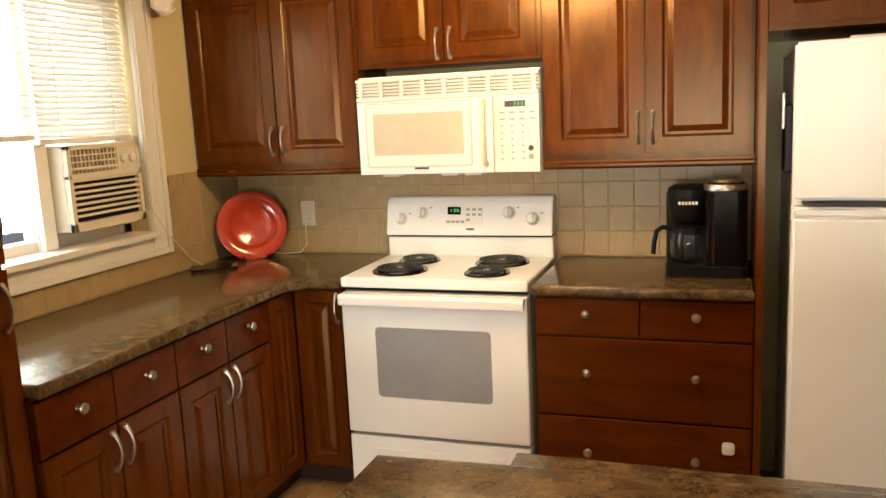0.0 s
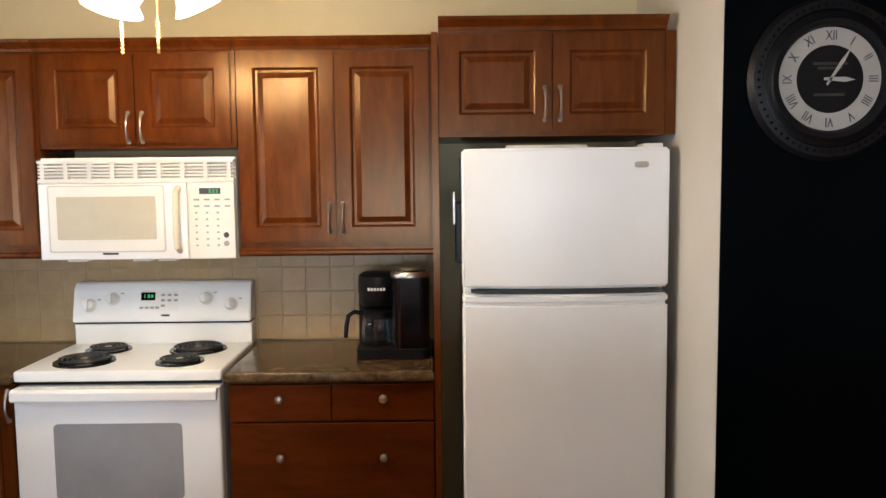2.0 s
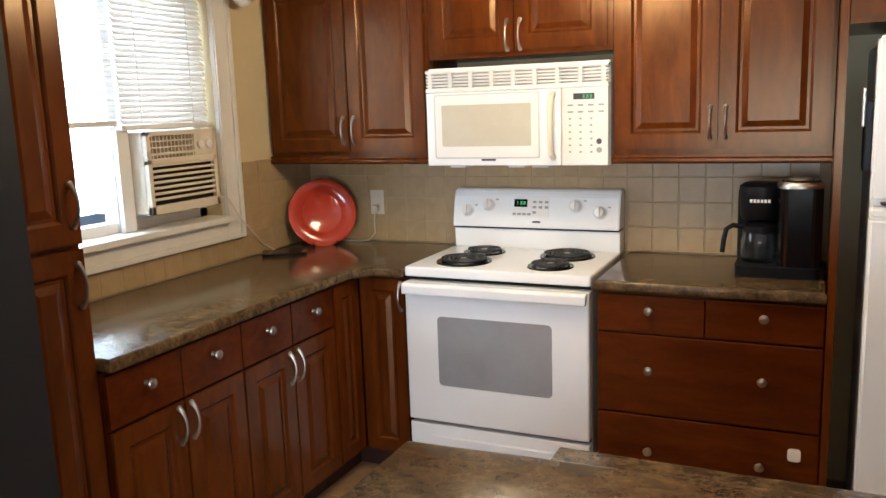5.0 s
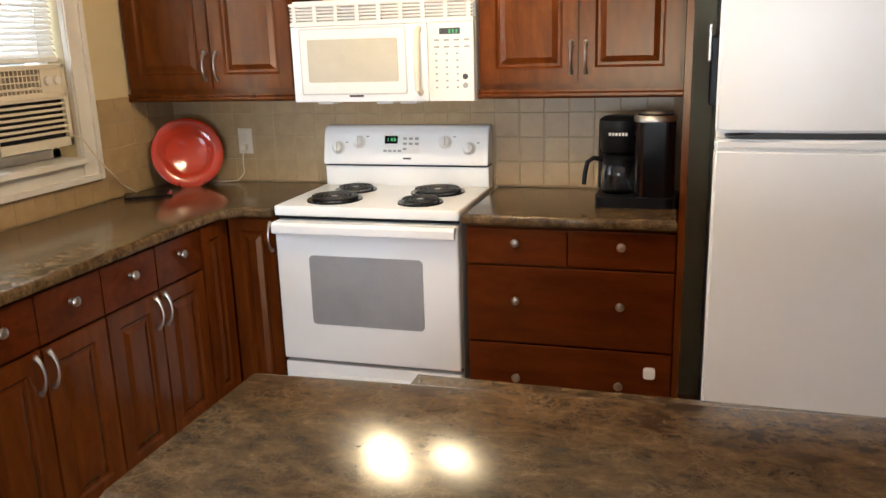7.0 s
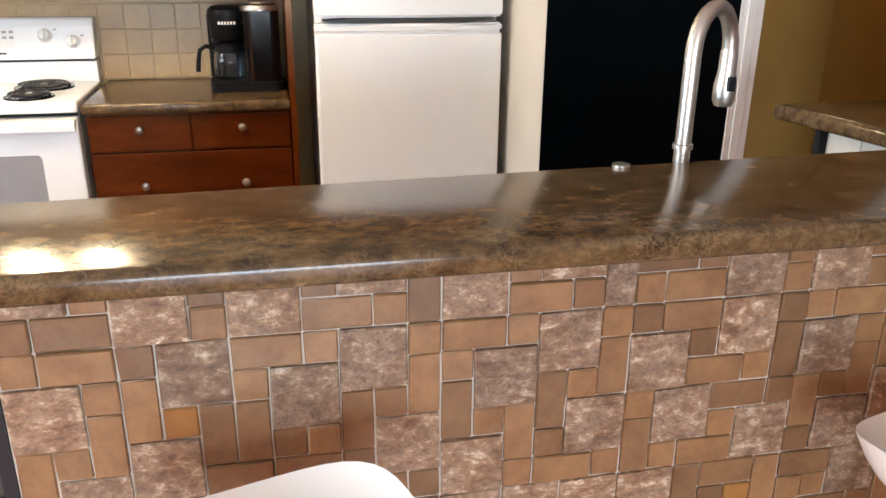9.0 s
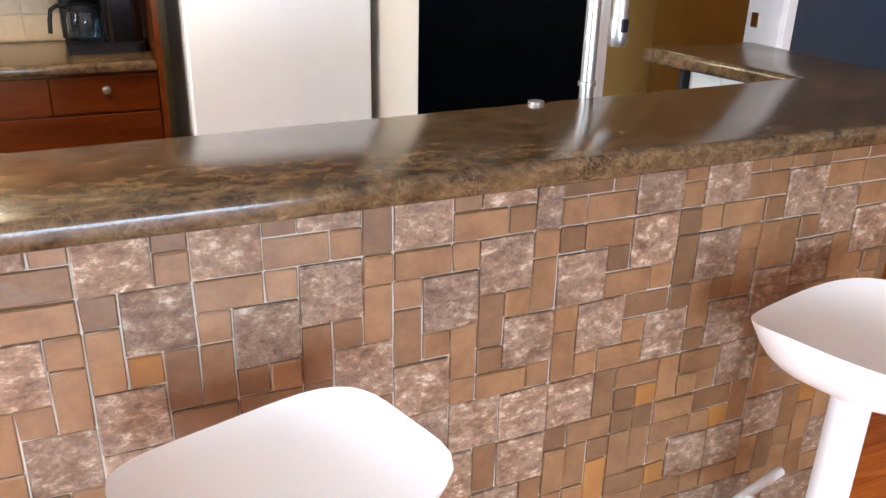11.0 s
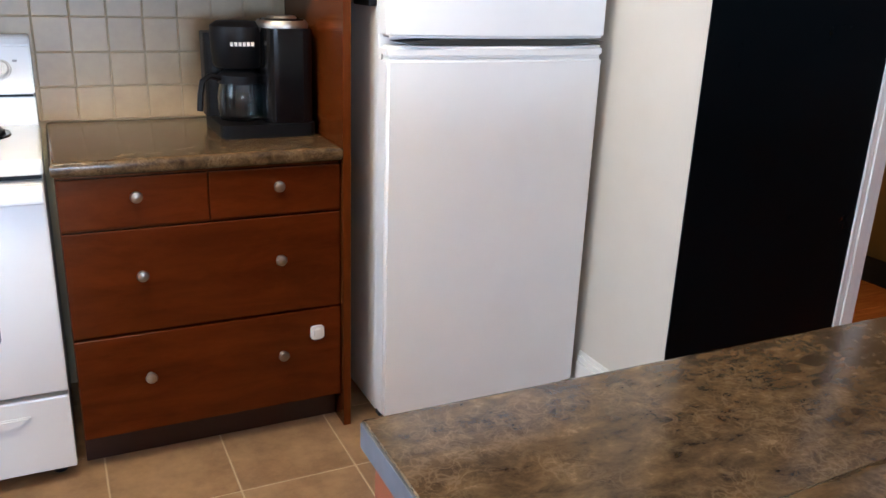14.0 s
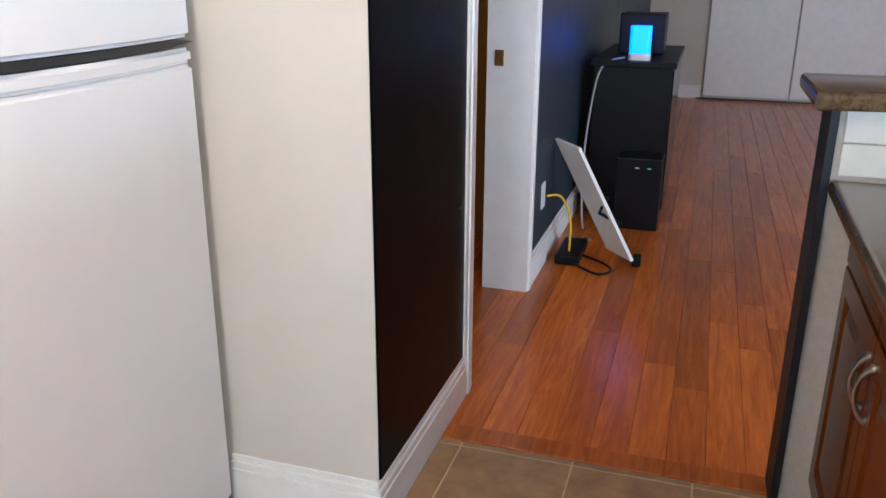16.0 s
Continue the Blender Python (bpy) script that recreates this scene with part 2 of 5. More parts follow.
OVEN_GLASS = material("grey_dotted_oven_glass", (0.30, 0.30, 0.315), 0.16, second=(0.26, 0.26, 0.275), scale=6, rough_vary=0.03)
MW_FRAME = material("pale_grey_door_border", (0.60, 0.59, 0.55), 0.35)
VENT_GREY = material("shaded_vent_plastic", (0.52, 0.50, 0.45), 0.5)
MW_GLASS = material("cream_screened_glass", (0.56, 0.52, 0.42), 0.15, second=(0.50, 0.46, 0.36), scale=5)
RED_GLAZE = material("red_orange_glaze", (0.62, 0.055, 0.022), 0.12, second=(0.56, 0.045, 0.018), scale=6, coat=0.4, rough_vary=0.03)
GREY_PRINT = material("grey_print", (0.36, 0.36, 0.35), 0.5)
DARK_PRINT = material("dark_print", (0.05, 0.05, 0.055), 0.4)
GREEN_LED = material("green_display", (0.01, 0.05, 0.02), 0.3, emit=(0.15, 1.0, 0.35), strength=0.35)
BLUE_GLOW = material("blue_glowing_lamp", (0.05, 0.3, 0.9), 0.4, emit=(0.02, 0.13, 1.0), strength=3.6)
SHADE_GLASS = material("lit_frosted_glass", (0.85, 0.80, 0.68), 0.4, emit=(1.0, 0.80, 0.50), strength=6.0)
FAN_WOOD = material("dark_walnut_blade", (0.10, 0.045, 0.02), 0.4, scale=8, stretch=(3, 3, 1))
HANDLE_NICKEL = material("dull_nickel", (0.42, 0.38, 0.33), 0.33, 1.0, scale=30)
BRASS = material("aged_brass", (0.55, 0.40, 0.16), 0.3, 1.0, scale=30)
FABRIC = material("white_sheer_fabric", (0.80, 0.78, 0.74), 0.9, scale=30, bump=0.3, bump_scale=90)
BLIND = material("white_blind_slat", (0.80, 0.78, 0.74), 0.5, scale=20)
CLOCK_FACE = material("cream_clock_ring", (0.42, 0.40, 0.35), 0.5, scale=14)
YELLOW = material("yellow_cable", (0.75, 0.50, 0.02), 0.5)
SIDING = material("pale_house_siding", (0.75, 0.76, 0.78), 0.6, scale=4)
CARAFE = glass_material("carafe_glass", (0.78, 0.86, 0.90), 0.02)
PANE = glass_material("window_glass", (0.95, 0.98, 1.0), 0.0, clear=1)

# ---- mesh helpers ----
ORIGIN = {}


def thing(name, at, label, category, group="", kind=""):
    ob = new(name)
    ob.location = at
    ob.empty_display_size = 0.05
    ORIGIN[ob] = Vector(at)
    return tagged(ob, label, category, group, kind)


def part(name, bm, mat, parent, label="", smooth=False, kind=""):
    """Links a bmesh, built in world metres, as one mesh under a thing or a part."""
    origin = ORIGIN.get(parent, Vector((0, 0, 0)))
    bmesh.ops.translate(bm, verts=bm.verts[:], vec=-origin)
    me = bpy.data.meshes.new(name)
    bmesh.ops.recalc_face_normals(bm, faces=bm.faces[:])
    bm.to_mesh(me)
    bm.free()
    me.materials.append(mat)
    if smooth:
        for p in me.polygons:
            p.use_smooth = True
        me.set_sharp_from_angle(angle=radians(40))
    ob = new(name, me)
    if parent:
        ob.parent = parent
        ORIGIN[ob] = origin
    return tagged(ob, label, kind=kind)


def single(name, bm, mat, label, category, group="", kind="", smooth=False):
    """A thing that is one mesh, with its origin at the bottom of its middle."""
    vs = [v.co for v in bm.verts]
    lo = Vector([min(c[i] for c in vs) for i in range(3)])
    hi = Vector([max(c[i] for c in vs) for i in range(3)])
    at = Vector(((lo.x + hi.x) / 2, (lo.y + hi.y) / 2, lo.z))
    bmesh.ops.translate(bm, verts=bm.verts[:], vec=-at)
    ob = part(name, bm, mat, None, "", smooth)
    ob.location = at
    ORIGIN[ob] = at
    return tagged(ob, label, category, group, kind)


def structure(name, bm, mat, label, category):
    ob = part(name, bm, mat, None, label)
    ORIGIN[ob] = Vector((0, 0, 0))
    return tagged(ob, label, category, kind="structure")


def add_box(bm, lo, hi, bevel=0.0, segs=2):
    lo, hi = Vector(lo), Vector(hi)
    r = bmesh.ops.create_cube(bm, size=1.0, matrix=Matrix.Translation((lo + hi) / 2) @ Matrix.Diagonal((*(hi - lo), 1)))
    if bevel > 0:
        edges = list({e for v in r["verts"] for e in v.link_edges})
        bmesh.ops.bevel(bm, geom=edges, offset=bevel, segments=segs, affect="EDGES", profile=0.6)
    return bm


def box(lo, hi, bevel=0.0, segs=2):
    return add_box(bmesh.new(), lo, hi, bevel, segs)


def boxes(*pairs, bevel=0.0):
    bm = bmesh.new()
    for lo, hi in pairs:
        add_box(bm, lo, hi, bevel)
    return bm


def lathe(profile, m, segs=24, bm=None):
    """Turns (radius, height) pairs about local z, then lays them by m."""
    bm = bm or bmesh.new()
    rings = []
    for r, h in profile:
        if r < 1e-5:
            rings.append([bm.verts.new(m @ Vector((0, 0, h)))])
        else:
            rings.append([bm.verts.new(m @ Vector((r * math.cos(2 * math.pi * i / segs), r * math.sin(2 * math.pi * i / segs), h))) for i in range(segs)])
    for a, b in zip(rings, rings[1:]):
        for i in range(segs):
            j = (i + 1) % segs
            q = [a[i % len(a)], a[j % len(a)], b[j % len(b)], b[i % len(b)]]
            q = [v for k, v in enumerate(q) if v not in q[:k]]
            if len(q) > 2:
                bm.faces.new(q)
    return bm


def tube(points, radius, segs=8, bm=None, closed=False):
    bm = bm or bmesh.new()
    pts = [Vector(p) for p in points]
    rings = []
    last = None
    for i, p in enumerate(pts):
        a = pts[i - 1] if (i or closed) else pts[0]
        b = pts[(i + 1) % len(pts)] if (i + 1 < len(pts) or closed) else pts[-1]
        way = (b - a).normalized()
        side = way.cross(Vector((0, 0, 1)) if abs(way.z) < 0.9 else Vector((0, 1, 0))).normalized()
        if last:
            side = (last - way * last.dot(way)).normalized()
        last = side
        up = side.cross(way)
        r = radius(i / max(1, len(pts) - 1)) if callable(radius) else radius
        rings.append([bm.verts.new(p + r * (side * math.cos(2 * math.pi * k / segs) + up * math.sin(2 * math.pi * k / segs))) for k in range(segs)])
    pairs = list(zip(rings, rings[1:])) + ([(rings[-1], rings[0])] if closed else [])
    for a, b in pairs:
        for k in range(segs):
            bm.faces.new((a[k], a[(k + 1) % segs], b[(k + 1) % segs], b[k]))
    if not closed:
        bm.faces.new(rings[0])
        bm.faces.new(rings[-1])
    return bm


def prism(outline, lo, hi, axis="z", bevel=0.0):
    """Extrudes a 2D outline along an axis: z takes (x, y), y takes (x, z), x takes (y, z)."""
    bm = bmesh.new()
    put = {"z": lambda a, b, h: (a, b, h), "y": lambda a, b, h: (a, h, b), "x": lambda a, b, h: (h, a, b)}[axis]
    low = [bm.verts.new(put(a, b, lo)) for a, b in outline]
    top = [bm.verts.new(put(a, b, hi)) for a, b in outline]
    bm.faces.new(low)
    bm.faces.new(top)
    n = len(outline)
    for i in range(n):
        bm.faces.new((low[i], low[(i + 1) % n], top[(i + 1) % n], top[i]))
    bmesh.ops.recalc_face_normals(bm, faces=bm.faces[:])
    if bevel > 0:
        bmesh.ops.bevel(bm, geom=bm.edges[:], offset=bevel, segments=2, affect="EDGES")
    return bm


def rounded(w, h, r, n=5):
    """The outline of a rounded rectangle about the origin."""
    out = []
    for cx, cy, a0 in ((w / 2 - r, h / 2 - r, 0), (-w / 2 + r, h / 2 - r, 90), (-w / 2 + r, -h / 2 + r, 180), (w / 2 - r, -h / 2 + r, 270)):
        for i in range(n + 1):
            a = radians(a0 + 90 * i / n)
            out.append((cx + r * math.cos(a), cy + r * math.sin(a)))
    return out


def moved(bm, m):
    bmesh.ops.transform(bm, matrix=m, verts=bm.verts[:])
    return bm


def facing(origin, normal):
    """Local x runs along the front, z up, -y out of it."""
    return {"s": Matrix.Translation(origin), "e": Matrix.Translation(origin) @ Matrix.Rotation(radians(90), 4, "Z"),
            "n": Matrix.Translation(origin) @ Matrix.Rotation(radians(180), 4, "Z")}[normal]


def raised_door(w, h, m, rail=0.055):
    """A raised-panel door, w by h, 20 mm thick, its back on local y = 0."""
    bm = bmesh.new()
    add_box(bm, (0, -0.020, 0), (w, 0, h))
    front = min(bm.faces, key=lambda f: f.calc_center_median().y)
    edges = list(front.edges)
    bmesh.ops.bevel(bm, geom=edges, offset=0.003, segments=2, affect="EDGES")
    front = max((f for f in bm.faces if f.normal.y < -0.99 or f.calc_center_median().y < -0.0199), key=lambda f: f.calc_area())
    for thick, deep in ((rail, 0.0), (0.005, -0.004), (0.004, -0.005), (0.010, 0.0), (0.020, 0.007), (0.002, 0.0005)):
        bmesh.ops.inset_region(bm, faces=[front], thickness=thick, depth=deep, use_even_offset=True)
    return moved(bm, m)


def slab_front(w, h, m):
    return moved(box((0, -0.020, 0), (w, 0, h), 0.003), m)


def bow_handle(x, z, m, length=0.112):
    """A waisted bow pull standing upright on a front."""
    pts = []
    for i in range(13):
        s = i / 12
        pts.append(m @ Vector((x, -0.021 - 0.026 * math.sin(math.pi * s) ** 0.6, z + (s - 0.5) * length)))
    bm = tube(pts, lambda s: 0.0048 + 0.0035 * abs(2 * s - 1) ** 3 - 0.0012 * math.sin(math.pi * s), 8)
    for s in (-0.5, 0.5):
        foot = m @ Matrix.Translation((x, -0.0205, z + s * length)) @ Matrix.Rotation(radians(90), 4, "X")
        lathe([(0, -0.001), (0.009, -0.001), (0.008, 0.006), (0, 0.009)], foot, 12, bm)
    return bm


def knob(x, z, m):
    at = m @ Matrix.Translation((x, -0.020, z)) @ Matrix.Rotation(radians(90), 4, "X")
    return lathe([(0, 0), (0.009, 0), (0.006, 0.006), (0.006, 0.012), (0.015, 0.018), (0.0165, 0.023), (0.014, 0.028), (0.006, 0.031), (0, 0.0315)], at, 18)

# ---- structure ----
XW, YN, H = -2.30, 3.87, 2.44          # west kitchen wall, north kitchen wall, ceiling
WX, WY = 0.932, 2.78                   # corner of the chalkboard wall
structure("floor", box((-3.3, -3.8, -0.12), (9.3, 4.9, -0.012)), GROUT_FLOOR, "sub-floor and tan grout under the tiles", "floor")
structure("ceiling", box((-3.3, -3.8, H), (9.3, 4.9, H + 0.1)), CEILING, "matt off-white painted ceiling", "ceiling")
structure("wall_north", box((XW - 0.2, YN, 0), (1.13, YN + 0.15, H)), WALL_CREAM, "cream painted kitchen wall", "wall")
# west wall with the window opening
WY0, WY1, WZ0, WZ1 = 1.98, 3.185, 1.11, 2.08
structure("wall_west", boxes(((XW - 0.2, 1.60, 0), (XW, WY0, H)), ((XW - 0.2, WY1, 0), (XW, YN, H)), ((XW - 0.2, WY0, 0), (XW, WY1, WZ0)), ((XW - 0.2, WY0, WZ1), (XW, WY1, H))),
          WALL_CREAM, "cream painted wall with a window opening", "wall")
structure("wall_stub", box((-3.3, 1.53, 0), (-1.60, 1.68, H)), BLACK_PAINT, "black painted short wall beside the pantry", "wall")
structure("wall_chalkboard", box((WX, WY, 0), (1.735, WY + 0.19, H)), WALL_PALE, "pale grey painted wall beside the fridge", "wall")
structure("wall_alcove", box((WX, WY + 0.19, 0), (1.13, YN, H)), WALL_PALE, "pale grey painted alcove wall", "wall")
structure("wall_over_opening", box((1.735, WY, 2.08), (2.665, WY + 0.19, H)), WALL_PALE, "wall above the hall opening", "wall")
structure("wall_slate", box((2.665, WY, 0), (9.0, WY + 0.19, H)), WALL_SLATE, "dark slate blue painted wall", "wall")
structure("wall_hall_east", box((3.32, WY + 0.19, 0), (3.45, 4.6, H)), WALL_GOLD, "ochre painted hall wall", "wall")
structure("wall_hall_north", box((1.13, 4.5, 0), (3.32, 4.65, H)), WALL_GOLD, "ochre painted hall wall", "wall")
structure("wall_hall_west", box((1.13, WY + 0.19, 0), (1.22, 4.5, H)), WALL_GOLD, "ochre painted hall wall", "wall")
structure("wall_east", box((8.95, -3.6, 0), (9.1, WY, H)), WALL_PALE, "pale wall at the end of the living room", "wall")
# out of view; its openings are added to let the fill light in
structure("wall_south", boxes(((-3.1, -3.7, 0), (-1.15, -3.55, H)), ((-1.15, -3.7, 0), (0.95, -3.55, 0.15)), ((-1.15, -3.7, 1.70), (0.95, -3.55, H)), ((0.95, -3.7, 0), (4.9, -3.55, H)), ((4.9, -3.7, 0), (9.1, -3.55, 0.6)), ((4.9, -3.7, 2.1), (9.1, -3.55, H)), ((7.1, -3.7, 0.6), (9.1, -3.55, 2.1))),
          WALL_CREAM, "unseen cream wall with two openings added for fill", "wall")
structure("wall_patio", boxes(((-3.3, -3.7, 0), (-3.1, 0.0, H)), ((-3.3, 0.0, 2.1), (-3.1, 1.5, H)), ((-3.3, 1.45, 0), (-3.1, 1.53, 2.1))), WALL_CREAM, "unseen cream wall with an assumed patio door opening", "wall")
structure("ground", box((-60, -60, -0.6), (60, 60, -0.5)), SIDING, "pale ground outside", "ground")


def moulding(path, name="baseboard", mat=WHITE_PAINT, height=0.145, thick=0.016):
    """A stepped skirting board along straight runs; each run is ((x0, y0), (x1, y1), outward normal)."""
    bm = bmesh.new()
    for (x0, y0), (x1, y1), (nx, ny) in path:
        for z0, z1, t in ((0, height - 0.04, thick), (height - 0.04, height - 0.018, thick * 0.75), (height - 0.018, height, thick * 0.4)):
            lo = (min(x0, x1, x0 + nx * t, x1 + nx * t), min(y0, y1, y0 + ny * t, y1 + ny * t), z0)
            hi = (max(x0, x1, x0 + nx * t, x1 + nx * t), max(y0, y1, y0 + ny * t, y1 + ny * t), z1)
            add_box(bm, lo, hi, 0.002, 1)
    return structure(name, bm, mat, "tall white stepped baseboard", "baseboard")


moulding([((WX, 3.20), (WX, WY), (-1, 0)), ((WX - 0.016, WY), (1.66, WY), (0, -1))])
moulding([((2.70, WY), (8.9, WY), (0, -1))])
# chalkboard paint on the end wall, its upper corner cut off
board = prism([(WX + 0.001, 0.150), (1.655, 0.150), (1.655, H - 0.01), (WX + 0.13, H - 0.01), (WX + 0.001, 2.145)], WY - 0.006, WY - 0.001, "y")
structure("chalkboard", board, CHALK, "large black chalkboard panel on the wall", "chalkboard")
structure("trim", boxes(((1.655, WY - 0.014, 0.145), (1.668, WY, H)), bevel=0.002), WHITE_PAINT, "white bead beside the chalkboard", "trim")


def casing(x0, x1, face, out, name):
    bm = boxes(((x0, min(face, face + out * 0.014), 0), (x1, max(face, face + out * 0.014), 2.15)),
               ((x0 + 0.012, min(face, face + out * 0.020), 0), (x1 - 0.03, max(face, face + out * 0.020), 2.15)), bevel=0.002)
    return structure(name, bm, WHITE_PAINT, "white moulded door casing", "trim")


casing(1.668, 1.744, WY, -1, "casing_west")
casing(2.655, 2.725, WY, -1, "casing_east")
structure("jamb_west", box((1.735, WY, 0), (1.748, WY + 0.19, 2.08)), WHITE_PAINT, "white door jamb", "trim")
jamb = structure("jamb_east", box((2.645, WY - 0.012, 0), (2.665, WY + 0.195, 2.08), 0.003), WHITE_PAINT, "white door jamb with brass strike", "trim")
part("strike_plate", boxes(((2.640, WY + 0.12, 0.985), (2.646, WY + 0.16, 1.05)), bevel=0.002), BRASS, jamb, "brass strike plate")
# thin black sheet laid over the far end of the hall floor
structure("stair_opening", box((2.95, 3.30, -0.008), (3.318, 4.3, 0.003)), BLACK_PAINT, "black sheet at the end of the hall floor", "floor")

# ---- west window: frame, sashes, air conditioner, blinds, scarf ----
win = structure("window_1", boxes(((XW, WY0 - 0.11, WZ0 - 0.10), (XW + 0.022, WY0, WZ1 + 0.11)), ((XW, WY1, WZ0 - 0.10), (XW + 0.022, WY1 + 0.11, WZ1 + 0.11)),
                ((XW, WY0, WZ1), (XW + 0.022, WY1, WZ1 + 0.11)), ((XW, WY0, WZ0 - 0.10), (XW + 0.022, WY1, WZ0)), bevel=0.004), WHITE_PAINT, "white painted sliding window with moulded casing", "window")
part("window_sill", boxes(((XW - 0.10, WY0, WZ0 - 0.02), (XW + 0.055, WY1, WZ0 + 0.006)), bevel=0.005), WHITE_PAINT, win)
part("outer_bead", boxes(((XW + 0.022, WY1 + 0.085, WZ0 - 0.10), (XW + 0.034, WY1 + 0.11, WZ1 + 0.11)), ((XW + 0.022, WY0 - 0.11, WZ0 - 0.10), (XW + 0.034, WY1 + 0.085, WZ0 - 0.075)), bevel=0.004), WHITE_PAINT, win)
part("inner_bead", boxes(((XW + 0.022, WY1 + 0.004, WZ0 - 0.01), (XW + 0.030, WY1 + 0.022, WZ1)), bevel=0.003), WHITE_PAINT, win)
YM = 2.70
part("window_frame", boxes(((XW - 0.15, WY0, WZ0), (XW - 0.08, WY0 + 0.05, WZ1)), ((XW - 0.15, WY1 - 0.05, WZ0), (XW - 0.08, WY1, WZ1)), ((XW - 0.15, WY0, WZ0), (XW - 0.08, WY1, WZ0 + 0.045)),
     ((XW - 0.15, WY0, WZ1 - 0.05), (XW - 0.08, WY1, WZ1)), ((XW - 0.14, YM - 0.022, WZ0), (XW - 0.07, YM + 0.022, WZ1)), bevel=0.004), WHITE_PLASTIC, win)
for y0, y1 in ((WY0 + 0.05, YM - 0.03), (YM + 0.03, WY1 - 0.05)):
    pane = part("pane", box((XW - 0.115, y0, WZ0 + 0.045), (XW - 0.110, y1, WZ1 - 0.05)), PANE, win)
    pane.visible_shadow = False

AC = thing("air_conditioner", (XW + 0.02, 2.93, 1.175), "cream window air conditioner with louvred grille", "air conditioner")
ax0, ax1, ay0, ay1, az0, az1 = XW - 0.30, XW + 0.045, 2.737, 3.125, 1.175, 1.490
part("body", box((ax0, ay0, az0), (ax1 - 0.02, ay1, az1), 0.008), CREAM, AC)
part("front_bezel", boxes(((ax1 - 0.02, ay0, az0), (ax1, ay0 + 0.02, az1)), ((ax1 - 0.02, ay1 - 0.02, az0), (ax1, ay1, az1)), ((ax1 - 0.02, ay0, az0), (ax1, ay1, az0 + 0.035)),
     ((ax1 - 0.02, ay0, az1 - 0.018), (ax1, ay1, az1)), ((ax1 - 0.02, ay0, az1 - 0.125), (ax1, ay1, az1 - 0.105)), bevel=0.003), CREAM, AC)
part("grille_backing", box((ax1 - 0.0195, ay0 + 0.02, az0 + 0.035), (ax1 - 0.018, ay1 - 0.02, az1 - 0.018)), BLACK_MATT, AC, "dark grille backing")
for i in range(9):
    z = az0 + 0.052 + i * 0.0215
    part("louvre", box((ax1 - 0.018, ay0 + 0.02, z), (ax1 - 0.002, ay1 - 0.02, z + 0.010), 0.002, 1), CREAM, AC)
for i in range(13):
    y = ay0 + 0.03 + i * 0.020
    part("vane", box((ax1 - 0.018, y, az1 - 0.105), (ax1 - 0.004, y + 0.005, az1 - 0.018)), CREAM, AC)
for i in range(3):
    part("vane", box((ax1 - 0.016, ay0 + 0.02, az1 - 0.088 + i * 0.024), (ax1 - 0.003, ay0 + 0.265, az1 - 0.083 + i * 0.024)), CREAM, AC)
ctl = part("control_panel", box((ax1 - 0.018, ay1 - 0.130, az1 - 0.105), (ax1 - 0.001, ay1 - 0.02, az1 - 0.018), 0.002), CREAM, AC)
for y in (ay1 - 0.100, ay1 - 0.050):
    part("dial", lathe([(0, 0), (0.018, 0), (0.016, 0.012), (0, 0.013)], Matrix.Translation((ax1 - 0.002, y, az1 - 0.060)) @ Matrix.Rotation(radians(90), 4, "Y"), 16), WHITE_PLASTIC, ctl)
single("window_filler_panel", box((XW - 0.060, 2.676, WZ0 + 0.007), (XW - 0.038, ay0 - 0.002, 1.50), 0.003), WHITE_PLASTIC, "white filler panel beside the air conditioner", "panel")


def blind(y0, y1, zb, flat=1.0):
    th = thing("window_blind", (XW - 0.03, (y0 + y1) / 2, zb), "white horizontal slat blind half lowered", "blind", "window blinds")
    part("head_rail", box((XW - 0.055, y0, WZ1 - 0.03), (XW - 0.015, y1, WZ1 - 0.002), 0.003), BLIND, th)
    part("bottom_rail", box((XW - 0.052, y0, zb), (XW - 0.020, y1, zb + 0.020), 0.004), BLIND, th)
    z, me = zb + 0.034, None
    while z < WZ1 - 0.035:
        bm = prism([(XW - 0.046, z + 0.0085 * flat), (XW - 0.034, z + 0.0015), (XW - 0.022, z - 0.009 * flat), (XW - 0.023, z - 0.009 * flat - 0.001), (XW - 0.035, z), (XW - 0.047, z + 0.0085 * flat - 0.0015)], y0 + 0.004, y1 - 0.004, "y")
        part("slat", bm, BLIND, th)
        z += 0.0205
    for y in (y0 + 0.10, y1 - 0.10):
        part("cord", tube([(XW - 0.018, y, zb + 0.01), (XW - 0.018, y, WZ1 - 0.01)], 0.0012, 5), BLIND, th)


blind(2.69, WY1 - 0.010, 1.497, 1.3)
blind(WY0 + 0.015, 2.675, 1.515, 0.15)

rod = thing("curtain_rod", (XW + 0.08, 2.5, 2.21), "thin black curtain rod on the window head", "curtain rod")
part("rod", tube([(XW + 0.085, 1.70, 2.235), (XW + 0.085, 3.38, 2.235)], 0.008, 10), BLACK_MATT, rod)
part("finial", lathe([(0, -0.02), (0.014, -0.01), (0.016, 0.005), (0, 0.02)], pose(XW + 0.085, 3.39, 2.235, -90), 14), BLACK_MATT, rod)
part("bracket", tube([(XW, 3.30, 2.22), (XW + 0.05, 3.30, 2.225), (XW + 0.085, 3.30, 2.228)], 0.007, 8), BLACK_MATT, rod)


